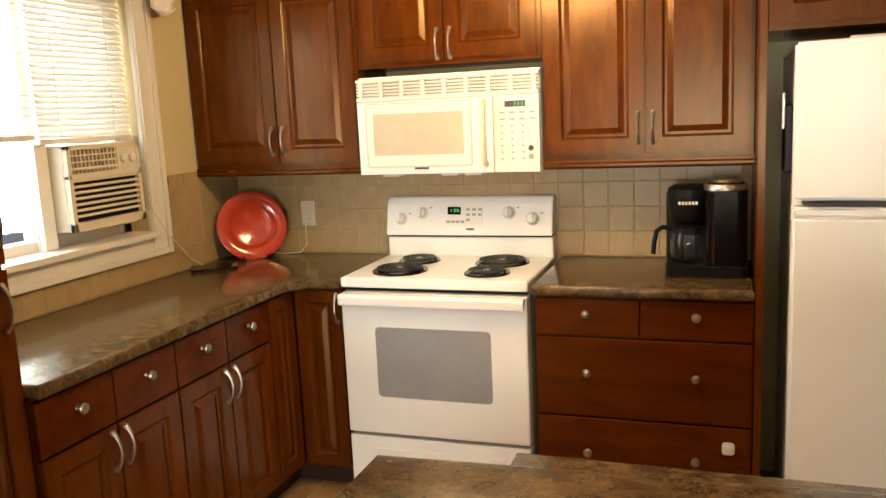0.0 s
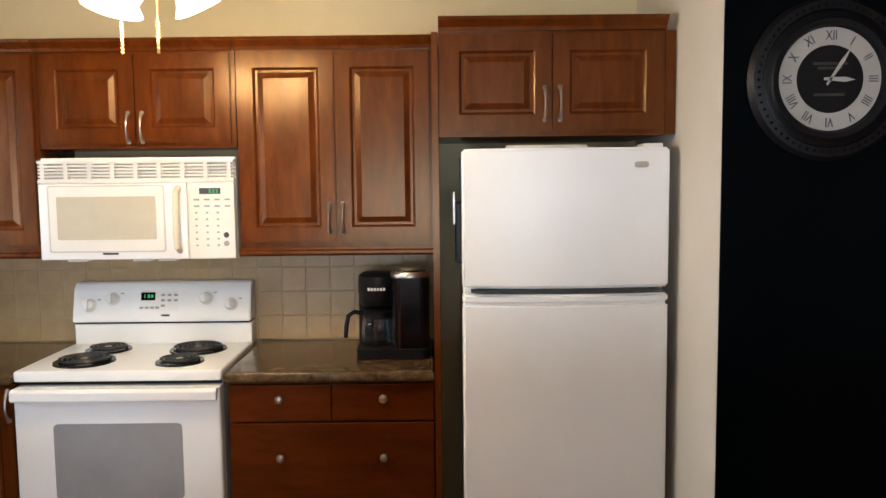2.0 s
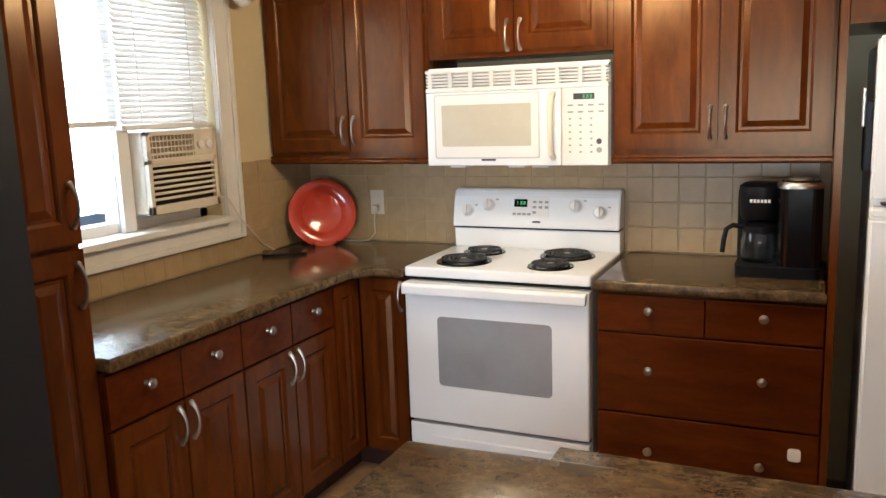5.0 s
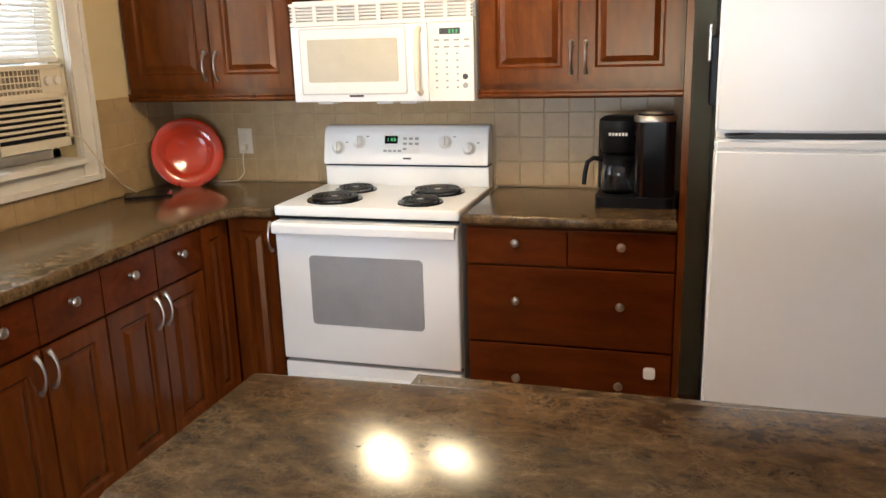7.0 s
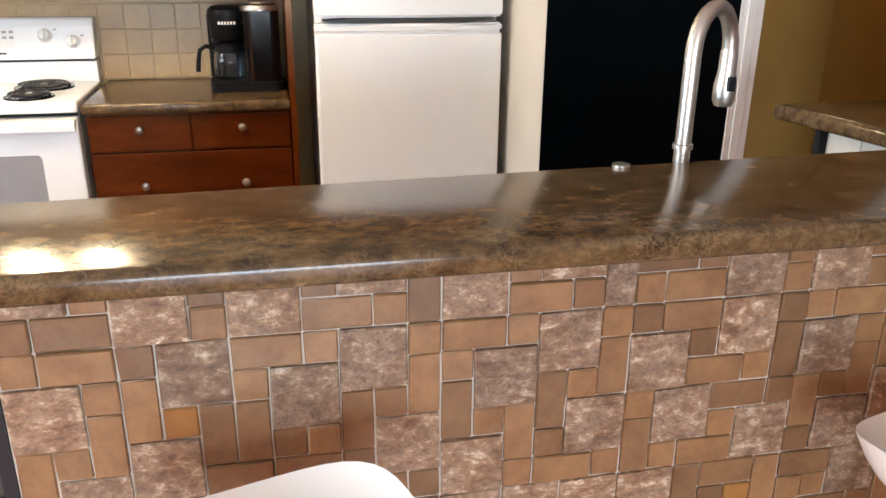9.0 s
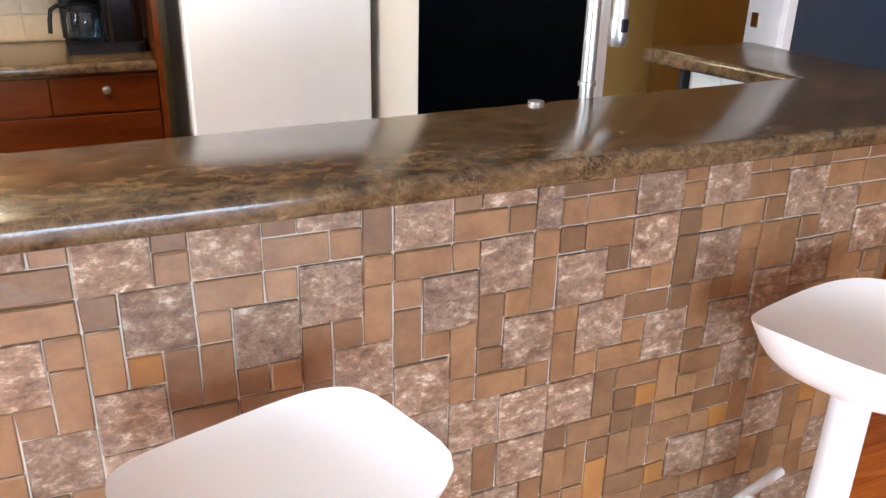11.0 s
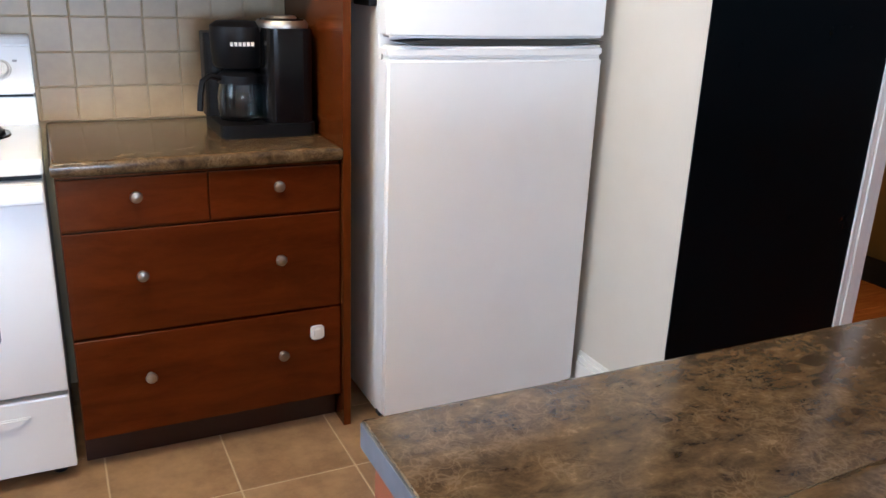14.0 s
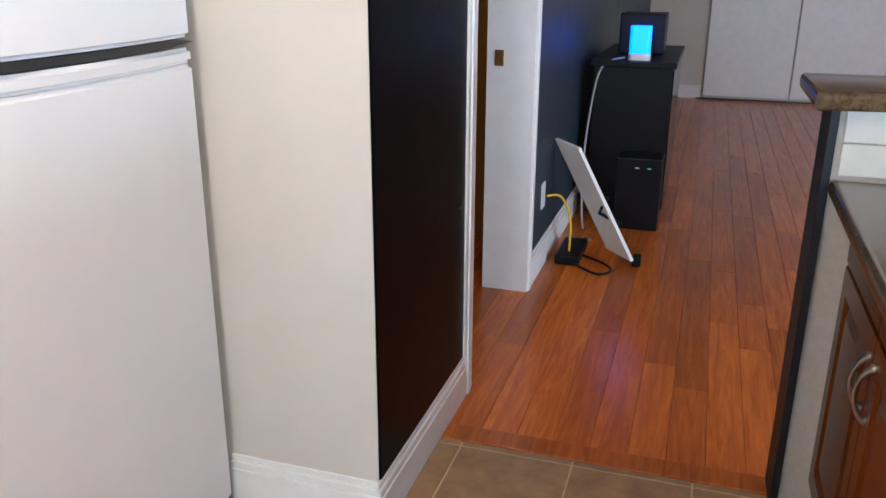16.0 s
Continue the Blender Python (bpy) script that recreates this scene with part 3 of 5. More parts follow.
def scarf():
    bm = bmesh.new()
    rows, cols = 26, 20
    grid = []
    for i in range(rows):
        s = i / (rows - 1)
        y = 1.75 + 1.50 * s
        sag = 0.09 * (1 - (2 * s - 1) ** 2)
        line = []
        for j in range(cols):
            v = j / (cols - 1)
            drop = (0.055 + 0.10 * math.sin(math.pi * s)) * (v * 2 - 1)
            fold = 0.017 * math.sin(v * 21 + s * 3.0) + 0.008 * math.sin(v * 9 - s * 8)
            line.append(bm.verts.new((XW + 0.105 + fold + 0.02 * math.sin(math.pi * v), y, 2.255 - sag + 0.8 * drop + 0.006 * math.sin(17 * s + 5 * v))))
        grid.append(line)
    for a, b in zip(grid, grid[1:]):
        for k in range(cols - 1):
            bm.faces.new((a[k], a[k + 1], b[k + 1], b[k]))
    # the tail that hangs over the end of the rod
    tail = []
    for i in range(12):
        s = i / 11
        line = []
        for j in range(16):
            a = 2 * math.pi * j / 16
            r = 0.034 + 0.022 * s + 0.010 * math.sin(4 * a + 3 * s)
            line.append(bm.verts.new((XW + 0.098 + 0.7 * r * math.cos(a), 3.30 + r * math.sin(a), 2.275 - 0.27 * s + 0.015 * math.sin(2 * a) * s)))
        tail.append(line)
    for a, b in zip(tail, tail[1:]):
        for k in range(16):
            bm.faces.new((a[k], a[(k + 1) % 16], b[(k + 1) % 16], b[k]))
    ob = single("window_scarf", bm, FABRIC, "white sheer scarf draped over the curtain rod", "curtain", smooth=True)
    so = ob.modifiers.new("thick", "SOLIDIFY")
    so.thickness = 0.002


scarf()
# the neighbouring house outside the window
house = thing("house", (-7.5, 3.0, -0.5), "pale sided neighbouring house", "house")
part("wall", box((-8.5, -6, -0.5), (-7.5, 12, 5)), SIDING, house)
for i in range(20):
    part("siding_board", box((-7.5, -6, -0.4 + i * 0.25), (-7.47, 12, -0.18 + i * 0.25)), SIDING, house)

# ---- cabinets ----
FB, FL = 3.295, -1.715                 # carcass fronts of the back run and the left run
UF = 3.565                             # carcass front of the wall cabinets


def doors_on(th, m, cells, handle=None, kind="door"):
    """cells: (x0, x1, z0, z1, handle side or '', handle height)."""
    for x0, x1, z0, z1, side, hz in cells:
        d = part("door", raised_door(x1 - x0 - 0.004, z1 - z0 - 0.004, m @ Matrix.Translation((x0 + 0.002, 0, z0 + 0.002))), CHERRY, th)
        if side:
            hx = x0 + 0.027 if side == "l" else x1 - 0.027
            part("handle", bow_handle(hx, hz, m), HANDLE_NICKEL, d, "brushed nickel bow handle", True)


def drawers_on(th, m, cells):
    for x0, x1, z0, z1, knobs in cells:
        d = part("drawer", slab_front(x1 - x0 - 0.004, z1 - z0 - 0.004, m @ Matrix.Translation((x0 + 0.002, 0, z0 + 0.002))), CHERRY_FLAT, th)
        for kx, kz in knobs:
            part("knob", knob(kx, kz, m), HANDLE_NICKEL, d, "round nickel knob", True)


def base_left(y0, y1, group):
    th = thing("base_cabinet", (-2.0, (y0 + y1) / 2, 0), "dark cherry base cabinet with two drawers above two doors", "cabinet", group)
    part("body", box((XW + 0.004, y0 + 0.001, 0.10), (FL, y1 - 0.001, 0.868)), CHERRY, th)
    part("toe_kick", box((XW + 0.004, y0 + 0.001, 0), (FL - 0.06, y1 - 0.001, 0.10)), CHERRY_SHADED, th)
    m = facing((FL, y0, 0), "e")
    w = y1 - y0
    half = w / 2
    drawers_on(th, m, [(0, half, 0.705, 0.862, [(half / 2, 0.800)]), (half, w, 0.705, 0.862, [(half * 1.5, 0.800)])])
    doors_on(th, m, [(0, half, 0.11, 0.700, "r", 0.625), (half, w, 0.11, 0.700, "l", 0.625)])


base_left(1.935, 2.505, "left run base cabinets")
base_left(2.505, 3.075, "left run base cabinets")
corner = thing("corner_cabinet", (-1.9, 3.5, 0), "dark cherry corner base cabinet with narrow doors", "cabinet")
part("body", prism([(XW + 0.004, 3.076), (FL, 3.076), (FL, FB), (-1.482, FB), (-1.482, YN - 0.004), (XW + 0.004, YN - 0.004)], 0.10, 0.868), CHERRY, corner)
part("toe_kick", prism([(XW + 0.004, 3.076), (FL - 0.06, 3.076), (FL - 0.06, FB + 0.06), (-1.482, FB + 0.06), (-1.482, YN - 0.004), (XW + 0.004, YN - 0.004)], 0.0, 0.10), CHERRY_SHADED, corner)
doors_on(corner, facing((FL, 3.078, 0), "e"), [(0, 0.195, 0.11, 0.862, "", 0)])
part("door", raised_door(0.205, 0.748, facing((-1.690, FB, 0.112), "s"), 0.045), CHERRY, corner)
part("handle", bow_handle(-1.690 + 0.19, 0.79, facing((0, FB, 0), "s")), HANDLE_NICKEL, corner, "brushed nickel bow handle", True)

drw = thing("drawer_cabinet", (-0.31, 3.55, 0), "dark cherry drawer cabinet with five nickel-knobbed drawers", "cabinet")
DX0, DX1 = -0.692, 0.066
part("body", box((DX0, FB, 0.10), (DX1, YN - 0.004, 0.868)), CHERRY, drw)
part("toe_kick", box((DX0, FB + 0.05, 0), (DX1, YN - 0.004, 0.10)), CHERRY_SHADED, drw)
m = facing((0, FB, 0), "s")
DM = (DX0 + DX1) / 2
drawers_on(drw, m, [(DX0, DM, 0.720, 0.860, [(-0.502, 0.808)]), (DM, DX1, 0.720, 0.860, [(-0.121, 0.808)]),
                    (DX0, DX1, 0.415, 0.716, [(-0.502, 0.587), (-0.121, 0.587)]), (DX0, DX1, 0.105, 0.411, [(-0.502, 0.280), (-0.121, 0.280)])])
latch = thing("child_safety_latch", (-0.015, FB - 0.022, 0.335), "small white plastic child safety latch on a drawer", "latch")
part("base", moved(prism(rounded(0.042, 0.044, 0.012), 0, 0.008), pose(-0.012, FB - 0.020, 0.335, 90)), WHITE_PLASTIC, latch)
part("button", moved(prism(rounded(0.022, 0.026, 0.006), 0.008, 0.014), pose(-0.012, FB - 0.020, 0.335, 90)), WHITE_PLASTIC, latch)

pantry = thing("pantry_cabinet", (-2.0, 1.80, 0), "tall dark cherry pantry cabinet with two stacked doors", "cabinet")
part("body", box((XW + 0.004, 1.682, 0.0), (-1.735, 1.932, 2.14)), CHERRY, pantry)
mp = facing((-1.735, 1.682, 0), "e")
doors_on(pantry, mp, [(0, 0.25, 1.225, 2.10, "r", 1.33), (0, 0.25, 0.11, 1.215, "r", 1.12)])


def wall_cabinet(x0, x1, zb, zt, split, hz, rail=True, face=UF, label="dark cherry wall cabinet with two raised-panel doors", crown=True, gap=0.0):
    th = thing("wall_cabinet", ((x0 + x1) / 2, YN - 0.15, zb), label, "cabinet", "wall cabinets")
    part("body", box((x0 + 0.001, face, zb), (x1 - 0.001, YN - 0.003, zt)), CHERRY, th)
    mm = facing((0, face, 0), "s")
    doors_on(th, mm, [(x0 + gap, split, zb + 0.016, zt - 0.008, "r", hz), (split, x1 - gap, zb + 0.016, zt - 0.008, "l", hz)])
    if rail:
        part("light_rail", prism([(face - 0.018, zb), (face - 0.018, zb - 0.010), (face - 0.030, zb - 0.016), (face - 0.030, zb - 0.026), (face - 0.022, zb - 0.035), (face + 0.004, zb - 0.035), (face + 0.004, zb)], x0 + 0.001, x1 - 0.001, "x"), CHERRY, th)
    if crown:
        part("crown", prism([(face - 0.002, zt), (face - 0.022, zt), (face - 0.026, zt + 0.012), (face - 0.045, zt + 0.034), (face - 0.050, zt + 0.046), (face + 0.02, zt + 0.046), (face + 0.02, zt)], x0 + 0.001, x1 - 0.001, "x"), CHERRY, th)
    return th


wall_cabinet(XW + 0.003, -1.474, 1.342, 2.108, -1.865, 1.455, gap=0.012)
wall_cabinet(-1.474, -0.700, 1.735, 2.108, -1.090, 1.815, rail=False, gap=0.018, label="short dark cherry wall cabinet above the microwave")
wall_cabinet(-0.700, 0.066, 1.342, 2.108, -0.314, 1.455, gap=0.01)
fc = wall_cabinet(0.092, 0.893, 1.752, 2.118, 0.492, 1.865, rail=False, face=3.26, gap=0.012, label="deep dark cherry cabinet above the fridge")
part("side_panel", box((0.068, 3.255, 0.0), (0.091, YN - 0.003, 2.118)), CHERRY, fc)
part("filler", box((0.8935, 3.262, 1.755), (WX - 0.002, 3.28, 2.118)), CHERRY, fc)

# ---- worktops ----
def nosed(outline, z0, z1, name, label, at, cut=None):
    """A worktop with rolled edges; the end at x = cut is sawn square."""
    bm = prism(outline, z0, z1)
    long_edges = [e for e in bm.edges if abs(e.verts[0].co.z - e.verts[1].co.z) < 1e-6 and not (cut is not None and all(abs(v.co.x - cut) < 1e-4 for v in e.verts))]
    bmesh.ops.bevel(bm, geom=long_edges, offset=0.014, segments=4, affect="EDGES", profile=0.5)
    th = thing(name, at, label, "countertop")
    part("slab", bm, COUNTER, th, smooth=True)
    return th


nosed([(XW + 0.002, 1.934), (-1.672, 1.934), (-1.672, 3.165), (-1.610, 3.252), (-1.480, 3.252), (-1.480, YN - 0.012), (XW + 0.002, YN - 0.012)], 0.870, 0.910, "countertop",
      "brown mottled laminate corner countertop with rolled edge", (-2.0, 2.9, 0.87))
nosed([(-0.700, 3.252), (0.066, 3.252), (0.066, YN - 0.012), (-0.700, YN - 0.012)], 0.870, 0.910, "countertop", "brown mottled laminate countertop holding a coffee maker", (-0.31, 3.55, 0.87))

# ---- stove ----
SX0, SX1 = -1.472, -0.712
sc = (SX0 + SX1) / 2
stove = thing("stove", (sc, 3.55, 0), "white freestanding electric stove with black coil burners", "stove")
part("body", box((SX0 + 0.004, 3.300, 0.03), (SX1 - 0.004, YN - 0.03, 0.880), 0.004), WHITE_ENAMEL, stove)
for x in (SX0 + 0.05, SX1 - 0.05):
    for y in (3.33, 3.78):
        part("foot", lathe([(0, 0), (0.018, 0), (0.016, 0.03), (0, 0.03)], pose(x, y, 0), 12), BLACK_MATT, stove)
top = part("cooktop", box((SX0, 3.262, 0.880), (SX1, 3.765, 0.920), 0.010, 3), WHITE_ENAMEL, stove, smooth=True)


def burner(x, y, r):
    pan = lathe([(0, 0.9205), (r * 0.75, 0.9205), (r + 0.004, 0.926), (r + 0.014, 0.926), (r + 0.016, 0.920)], pose(x, y, 0), 32)
    pn = part("drip_pan", pan, BLACK_GLOSS, top, "black drip pan", True)
    turns, pts = (4.5 if r > 0.085 else 3.5), []
    n = int(turns * 26)
    for i in range(n):
        a = 2 * math.pi * turns * i / (n - 1)
        rr = 0.016 + (r - 0.016) * i / (n - 1)
        pts.append((x + rr * math.cos(a), y + rr * math.sin(a), 0.934))
    pts += [(x + r, y + 0.01, 0.930), (x + r * 0.9, y + 0.02, 0.925)]
    part("coil", tube(pts, 0.0052, 6), COIL, top, "black spiral heating coil", True)
    part("hub", lathe([(0, 0.928), (0.014, 0.928), (0.014, 0.936), (0, 0.937)], pose(x, y, 0), 14), CHROME, top)


burner(-1.275, 3.415, 0.098)
burner(-1.270, 3.630, 0.075)
burner(-0.900, 3.620, 0.098)
burner(-0.905, 3.400, 0.075)
door = part("oven_door", box((SX0 + 0.004, 3.250, 0.285), (SX1 - 0.004, 3.300, 0.862), 0.008, 3), WHITE_ENAMEL, stove, smooth=True)
part("oven_window", moved(prism(rounded(0.470, 0.285, 0.018), 0, 0.003), pose(sc, 3.2505, 0.585, 90)), OVEN_GLASS, door, "grey dotted oven glass")
part("handle", prism([(3.252, 0.862), (3.222, 0.862), (3.212, 0.852), (3.212, 0.822), (3.220, 0.816), (3.230, 0.822), (3.236, 0.838), (3.252, 0.842)], SX0 + 0.008, SX1 - 0.008, "x", 0.002), WHITE_ENAMEL, door, "full-width white bar handle")
# black strips draw the shade inside the stove's two gaps
part("gap_shadow", box((SX0 + 0.006, 3.292, 0.864), (SX1 - 0.006, 3.299, 0.879)), BLACK_MATT, stove, "dark gap under the cooktop")
part("gap_shadow", box((SX0 + 0.006, 3.292, 0.272), (SX1 - 0.006, 3.299, 0.284)), BLACK_MATT, stove, "dark gap above the drawer")
drawer = part("storage_drawer", box((SX0 + 0.004, 3.256, 0.045), (SX1 - 0.004, 3.299, 0.270), 0.006), WHITE_ENAMEL, stove)
part("pull_lip", prism([(SX0 + 0.10, 0.225), (SX1 - 0.10, 0.225), (SX1 - 0.135, 0.197), (SX0 + 0.135, 0.197)], 3.246, 3.257, "y", 0.004), WHITE_ENAMEL, drawer)
# console: lower riser, dark joint, leaning control panel
part("riser", box((SX0 + 0.004, 3.768, 0.905), (SX1 - 0.004, YN - 0.02, 1.005), 0.006), WHITE_ENAMEL, stove)
part("joint", box((SX0 + 0.010, 3.764, 1.004), (SX1 - 0.010, YN - 0.03, 1.013)), BLACK_MATT, stove, "black joint line")
con = part("console", prism([(3.748, 1.013), (3.752, 1.040), (3.778, 1.150), (3.795, 1.172), (3.815, 1.178), (YN - 0.02, 1.178), (YN - 0.02, 1.013)], SX0 + 0.004, SX1 - 0.004, "x", 0.004), WHITE_ENAMEL, stove)
tilt = math.degrees(math.atan2(0.026, 0.110))
face_m = lambda x, z: pose(x, 3.752 + (z - 1.040) * 0.026 / 0.110, z, 90 - tilt)
for x, z in ((-1.398, 1.085), (-1.300, 1.110), (-0.905, 1.110), (-0.800, 1.085)):
    kn = part("dial", lathe([(0, 0), (0.029, 0), (0.028, 0.004), (0.024, 0.006), (0.022, 0.022), (0.019, 0.025), (0, 0.026)], face_m(x, z), 24), WHITE_PLASTIC, con, "white stove dial", True)
    part("grip", moved(box((-0.005, -0.021, 0.024), (0.005, 0.021, 0.036), 0.002), face_m(x, z)), WHITE_PLASTIC, kn)
    part("mark", moved(box((0.034, 0.020, 0), (0.046, 0.026, 0.0015)), face_m(x, z)), GREY_PRINT, con, "grey printed mark")
part("control_plate", moved(prism(rounded(0.165, 0.088, 0.006), 0, 0.0015), face_m(-1.105, 1.102)), WHITE_PLASTIC, con)
part("display", moved(box((-0.030, -0.016, 0.0015), (0.030, 0.018, 0.003)), face_m(-1.150, 1.118)), BLACK_GLOSS, con, "black clock display")
for i, w in enumerate((0.004, 0.010, 0.010)):
    part("digit", moved(box((-0.016 + i * 0.014, -0.006, 0.003), (-0.016 + i * 0.014 + w, 0.009, 0.0036)), face_m(-1.150, 1.118)), GREEN_LED, con, "green lit digit")
for dx, dz in ((0.018, 0.022), (0.045, 0.022), (0.072, 0.022), (0.018, 0.0), (0.045, 0.0), (0.018, -0.022), (0.072, 0.0), (-0.072, -0.030), (-0.050, -0.030), (-0.028, -0.030), (-0.006, -0.030)):
    part("button", moved(box((-0.008, -0.005, 0.0015), (0.008, 0.005, 0.003)), face_m(-1.105 + dx, 1.102 + dz)), GREY_PRINT, con, "grey printed key")
part("badge", moved(box((-0.018, -0.004, 0.001), (0.018, 0.004, 0.002)), face_m(-1.075, 1.040)), DARK_PRINT, con, "small dark badge")

# ---- microwave ----
mw = thing("microwave", (sc, 3.68, 1.297), "white over-the-range microwave with vent grille", "microwave")
MX0, MX1, MY, MZ0, MZ1 = -1.470, -0.706, 3.515, 1.300, 1.690
part("body", box((MX0, MY + 0.035, MZ0), (MX1, YN - 0.004, MZ1 + 0.01), 0.004), WHITE_ENAMEL, mw)
# shade between the vent slats is put into this backing's grey
part("grille_backing", box((MX0 + 0.012, MY + 0.028, 1.612), (MX1 - 0.012, MY + 0.036, 1.684)), VENT_GREY, mw, "shadowed vent backing")
for i in range(6):
    z = 1.612 + i * 0.0128
    part("vent_slat", box((MX0 + 0.001, MY + 0.003, z), (MX1 - 0.001, MY + 0.030, z + 0.0075), 0.002, 1), WHITE_PLASTIC, mw)
for i in range(9):
    x = MX0 + 0.02 + i * (MX1 - MX0 - 0.04) / 8
    part("vent_rib", box((x - 0.008, MY + 0.002, 1.612), (x + 0.008, MY + 0.030, 1.684)), WHITE_PLASTIC, mw)
part("vent_frame", boxes(((MX0, MY, 1.680), (MX1, MY + 0.035, MZ1)), ((MX0, MY, 1.602), (MX1, MY + 0.035, 1.613)), bevel=0.002), WHITE_PLASTIC, mw)
md = part("door", box((MX0 + 0.001, MY, MZ0 + 0.002), (-0.892, MY + 0.034, 1.600), 0.006, 3), WHITE_ENAMEL, mw, smooth=True)
part("door_frame", moved(prism(rounded(0.455, 0.262, 0.010), 0, 0.003), pose(-1.205, MY + 0.0005, 1.462, 90)), MW_FRAME, md, "pale grey door border")
part("door_field", moved(prism(rounded(0.443, 0.250, 0.008), 0, 0.0042), pose(-1.205, MY + 0.0005, 1.462, 90)), WHITE_PLASTIC, md)
part("window", moved(prism(rounded(0.385, 0.168, 0.006), 0, 0.0055), pose(-1.205, MY + 0.0005, 1.465, 90)), MW_GLASS, md, "cream screened microwave glass")
part("handle", tube([(-0.925, MY + 0.004, 1.335), (-0.925, MY - 0.028, 1.350), (-0.925, MY - 0.036, 1.40), (-0.925, MY - 0.036, 1.51), (-0.925, MY - 0.028, 1.565), (-0.925, MY + 0.004, 1.58)], 0.013, 10), CREAM, md, "vertical cream bar handle", True)
mp2 = part("control_panel", box((-0.890, MY + 0.001, MZ0 + 0.002), (MX1 - 0.001, MY + 0.034, 1.600), 0.005), WHITE_PLASTIC, mw)
part("display", box((-0.842, MY - 0.001, 1.555), (-0.760, MY + 0.002, 1.578)), DARK_PRINT, mp2, "dark display window")
for i in range(3):
    part("digit", box((-0.805 + i * 0.014, MY - 0.0016, 1.559), (-0.797 + i * 0.014, MY - 0.0005, 1.574)), GREEN_LED, mp2, "green lit digit")
for r in range(8):
    for c in range(4 if r < 2 else 3):
        x = -0.865 + c * (0.040 if r < 2 else 0.042) + (0.0 if r < 2 else 0.004)
        z = 1.530 - r * 0.0255
        part("key_mark", box((x, MY - 0.0005, z), (x + (0.022 if r < 2 else 0.009), MY + 0.002, z + 0.007)), GREY_PRINT, mp2, "grey printed key")
for z, mt in ((1.395, DARK_PRINT), (1.362, GREY_PRINT)):
    part("key", lathe([(0, 0), (0.011, 0), (0.011, 0.0015), (0, 0.0015)], pose(-0.742, MY + 0.001, z, 90), 14), mt, mp2, "round key")
part("badge", box((-1.225, MY - 0.004, 1.322), (-1.165, MY + 0.001, 1.330)), DARK_PRINT, md, "small dark badge")
for x in (-1.39, -1.13, -1.03):
    part("underside_lens", box((x, MY + 0.05, 1.290), (x + 0.07, MY + 0.14, 1.3005), 0.002), WHITE_PLASTIC, mw)

# ---- fridge ----
fridge = thing("fridge", (0.53, 3.5, 0), "white top-freezer refrigerator with bowed doors", "refrigerator")
FX0, FX1 = 0.170, 0.893


def bowed(z0, z1, name, parent, label=""):
    n = 10
    out = [(FX0 + (FX1 - FX0) * i / n, 3.182 - 0.030 * (1 - (2 * i / n - 1) ** 2)) for i in range(n + 1)]
    out += [(FX1, 3.245), (FX0, 3.245)]
    bm = prism(out, z0, z1)
    edges = [e for e in bm.edges if abs(e.verts[0].co.z - e.verts[1].co.z) < 1e-6 or (e.verts[0].co.y < 3.19 and (min(e.verts[0].co.x, e.verts[1].co.x) < FX0 + 0.001 or max(e.verts[0].co.x, e.verts[1].co.x) > FX1 - 0.001))]
    bmesh.ops.bevel(bm, geom=edges, offset=0.009, segments=3, affect="EDGES")
    return part(name, bm, WHITE_FRIDGE, parent, label, True)


part("body", box((FX0 + 0.004, 3.256, 0.035), (FX1 - 0.004, YN - 0.03, 1.690), 0.006), WHITE_FRIDGE, fridge)
part("gasket", boxes(((FX0 + 0.012, 3.243, 0.06), (FX1 - 0.012, 3.258, 1.190)), ((FX0 + 0.012, 3.243, 1.232), (FX1 - 0.012, 3.258, 1.695))), GREY_PRINT, fridge, "grey door gasket")
fz = bowed(1.221, 1.708, "freezer_door", fridge)
fd = bowed(0.045, 1.165, "fridge_door", fridge)
lip = bowed(1.166, 1.200, "upper_lip", fd)
part("handle_recess", prism([(FX0 + 0.03, 1.210), (FX0 + 0.15, 1.203), (FX1 - 0.15, 1.203), (FX1 - 0.02, 1.214), (FX1 - 0.06, 1.219), (FX0 + 0.15, 1.219)], 3.160, 3.242, "y"), BIN_GREY, fridge, "grey recessed grip between doors")
part("kick_grille", box((FX0 + 0.02, 3.262, 0.004), (FX1 - 0.02, 3.29, 0.036)), BLACK_MATT, fridge, "black toe grille")
part("badge", moved(prism(rounded(0.050, 0.020, 0.0095), 0, 0.003), pose(0.790, 3.1655, 1.648, 90, 0, 6)), CHROME, fz, "small silver oval badge")
part("hinge_cap", box((FX1 - 0.09, 3.20, 1.690), (FX1 - 0.02, 3.29, 1.722), 0.005), WHITE_PLASTIC, fridge)
part("roller", boxes(((FX0 + 0.03, 3.30, 0), (FX0 + 0.08, 3.34, 0.036)), ((FX1 - 0.08, 3.30, 0), (FX1 - 0.03, 3.34, 0.036)), ((FX0 + 0.03, 3.75, 0), (FX1 - 0.03, 3.80, 0.036))), BLACK_MATT, fridge)
single("serving_tray", boxes(((0.33, 3.27, 1.7005), (0.62, 3.60, 1.7075)), ((0.33, 3.262, 1.704), (0.62, 3.275, 1.722)), bevel=0.003), WHITE_PLASTIC, "flat white tray lying on the fridge", "tray")
clip = thing("magnetic_holder", (0.160, 3.33, 1.30), "black magnetic holder with white clip on the fridge side", "holder")
part("pouch", box((0.148, 3.27, 1.30), (0.1735, 3.40, 1.52), 0.005), BLACK_MATT, clip)
part("clip", box((0.138, 3.275, 1.44), (0.149, 3.31, 1.56), 0.004), CHROME, clip, "pale metal clip")

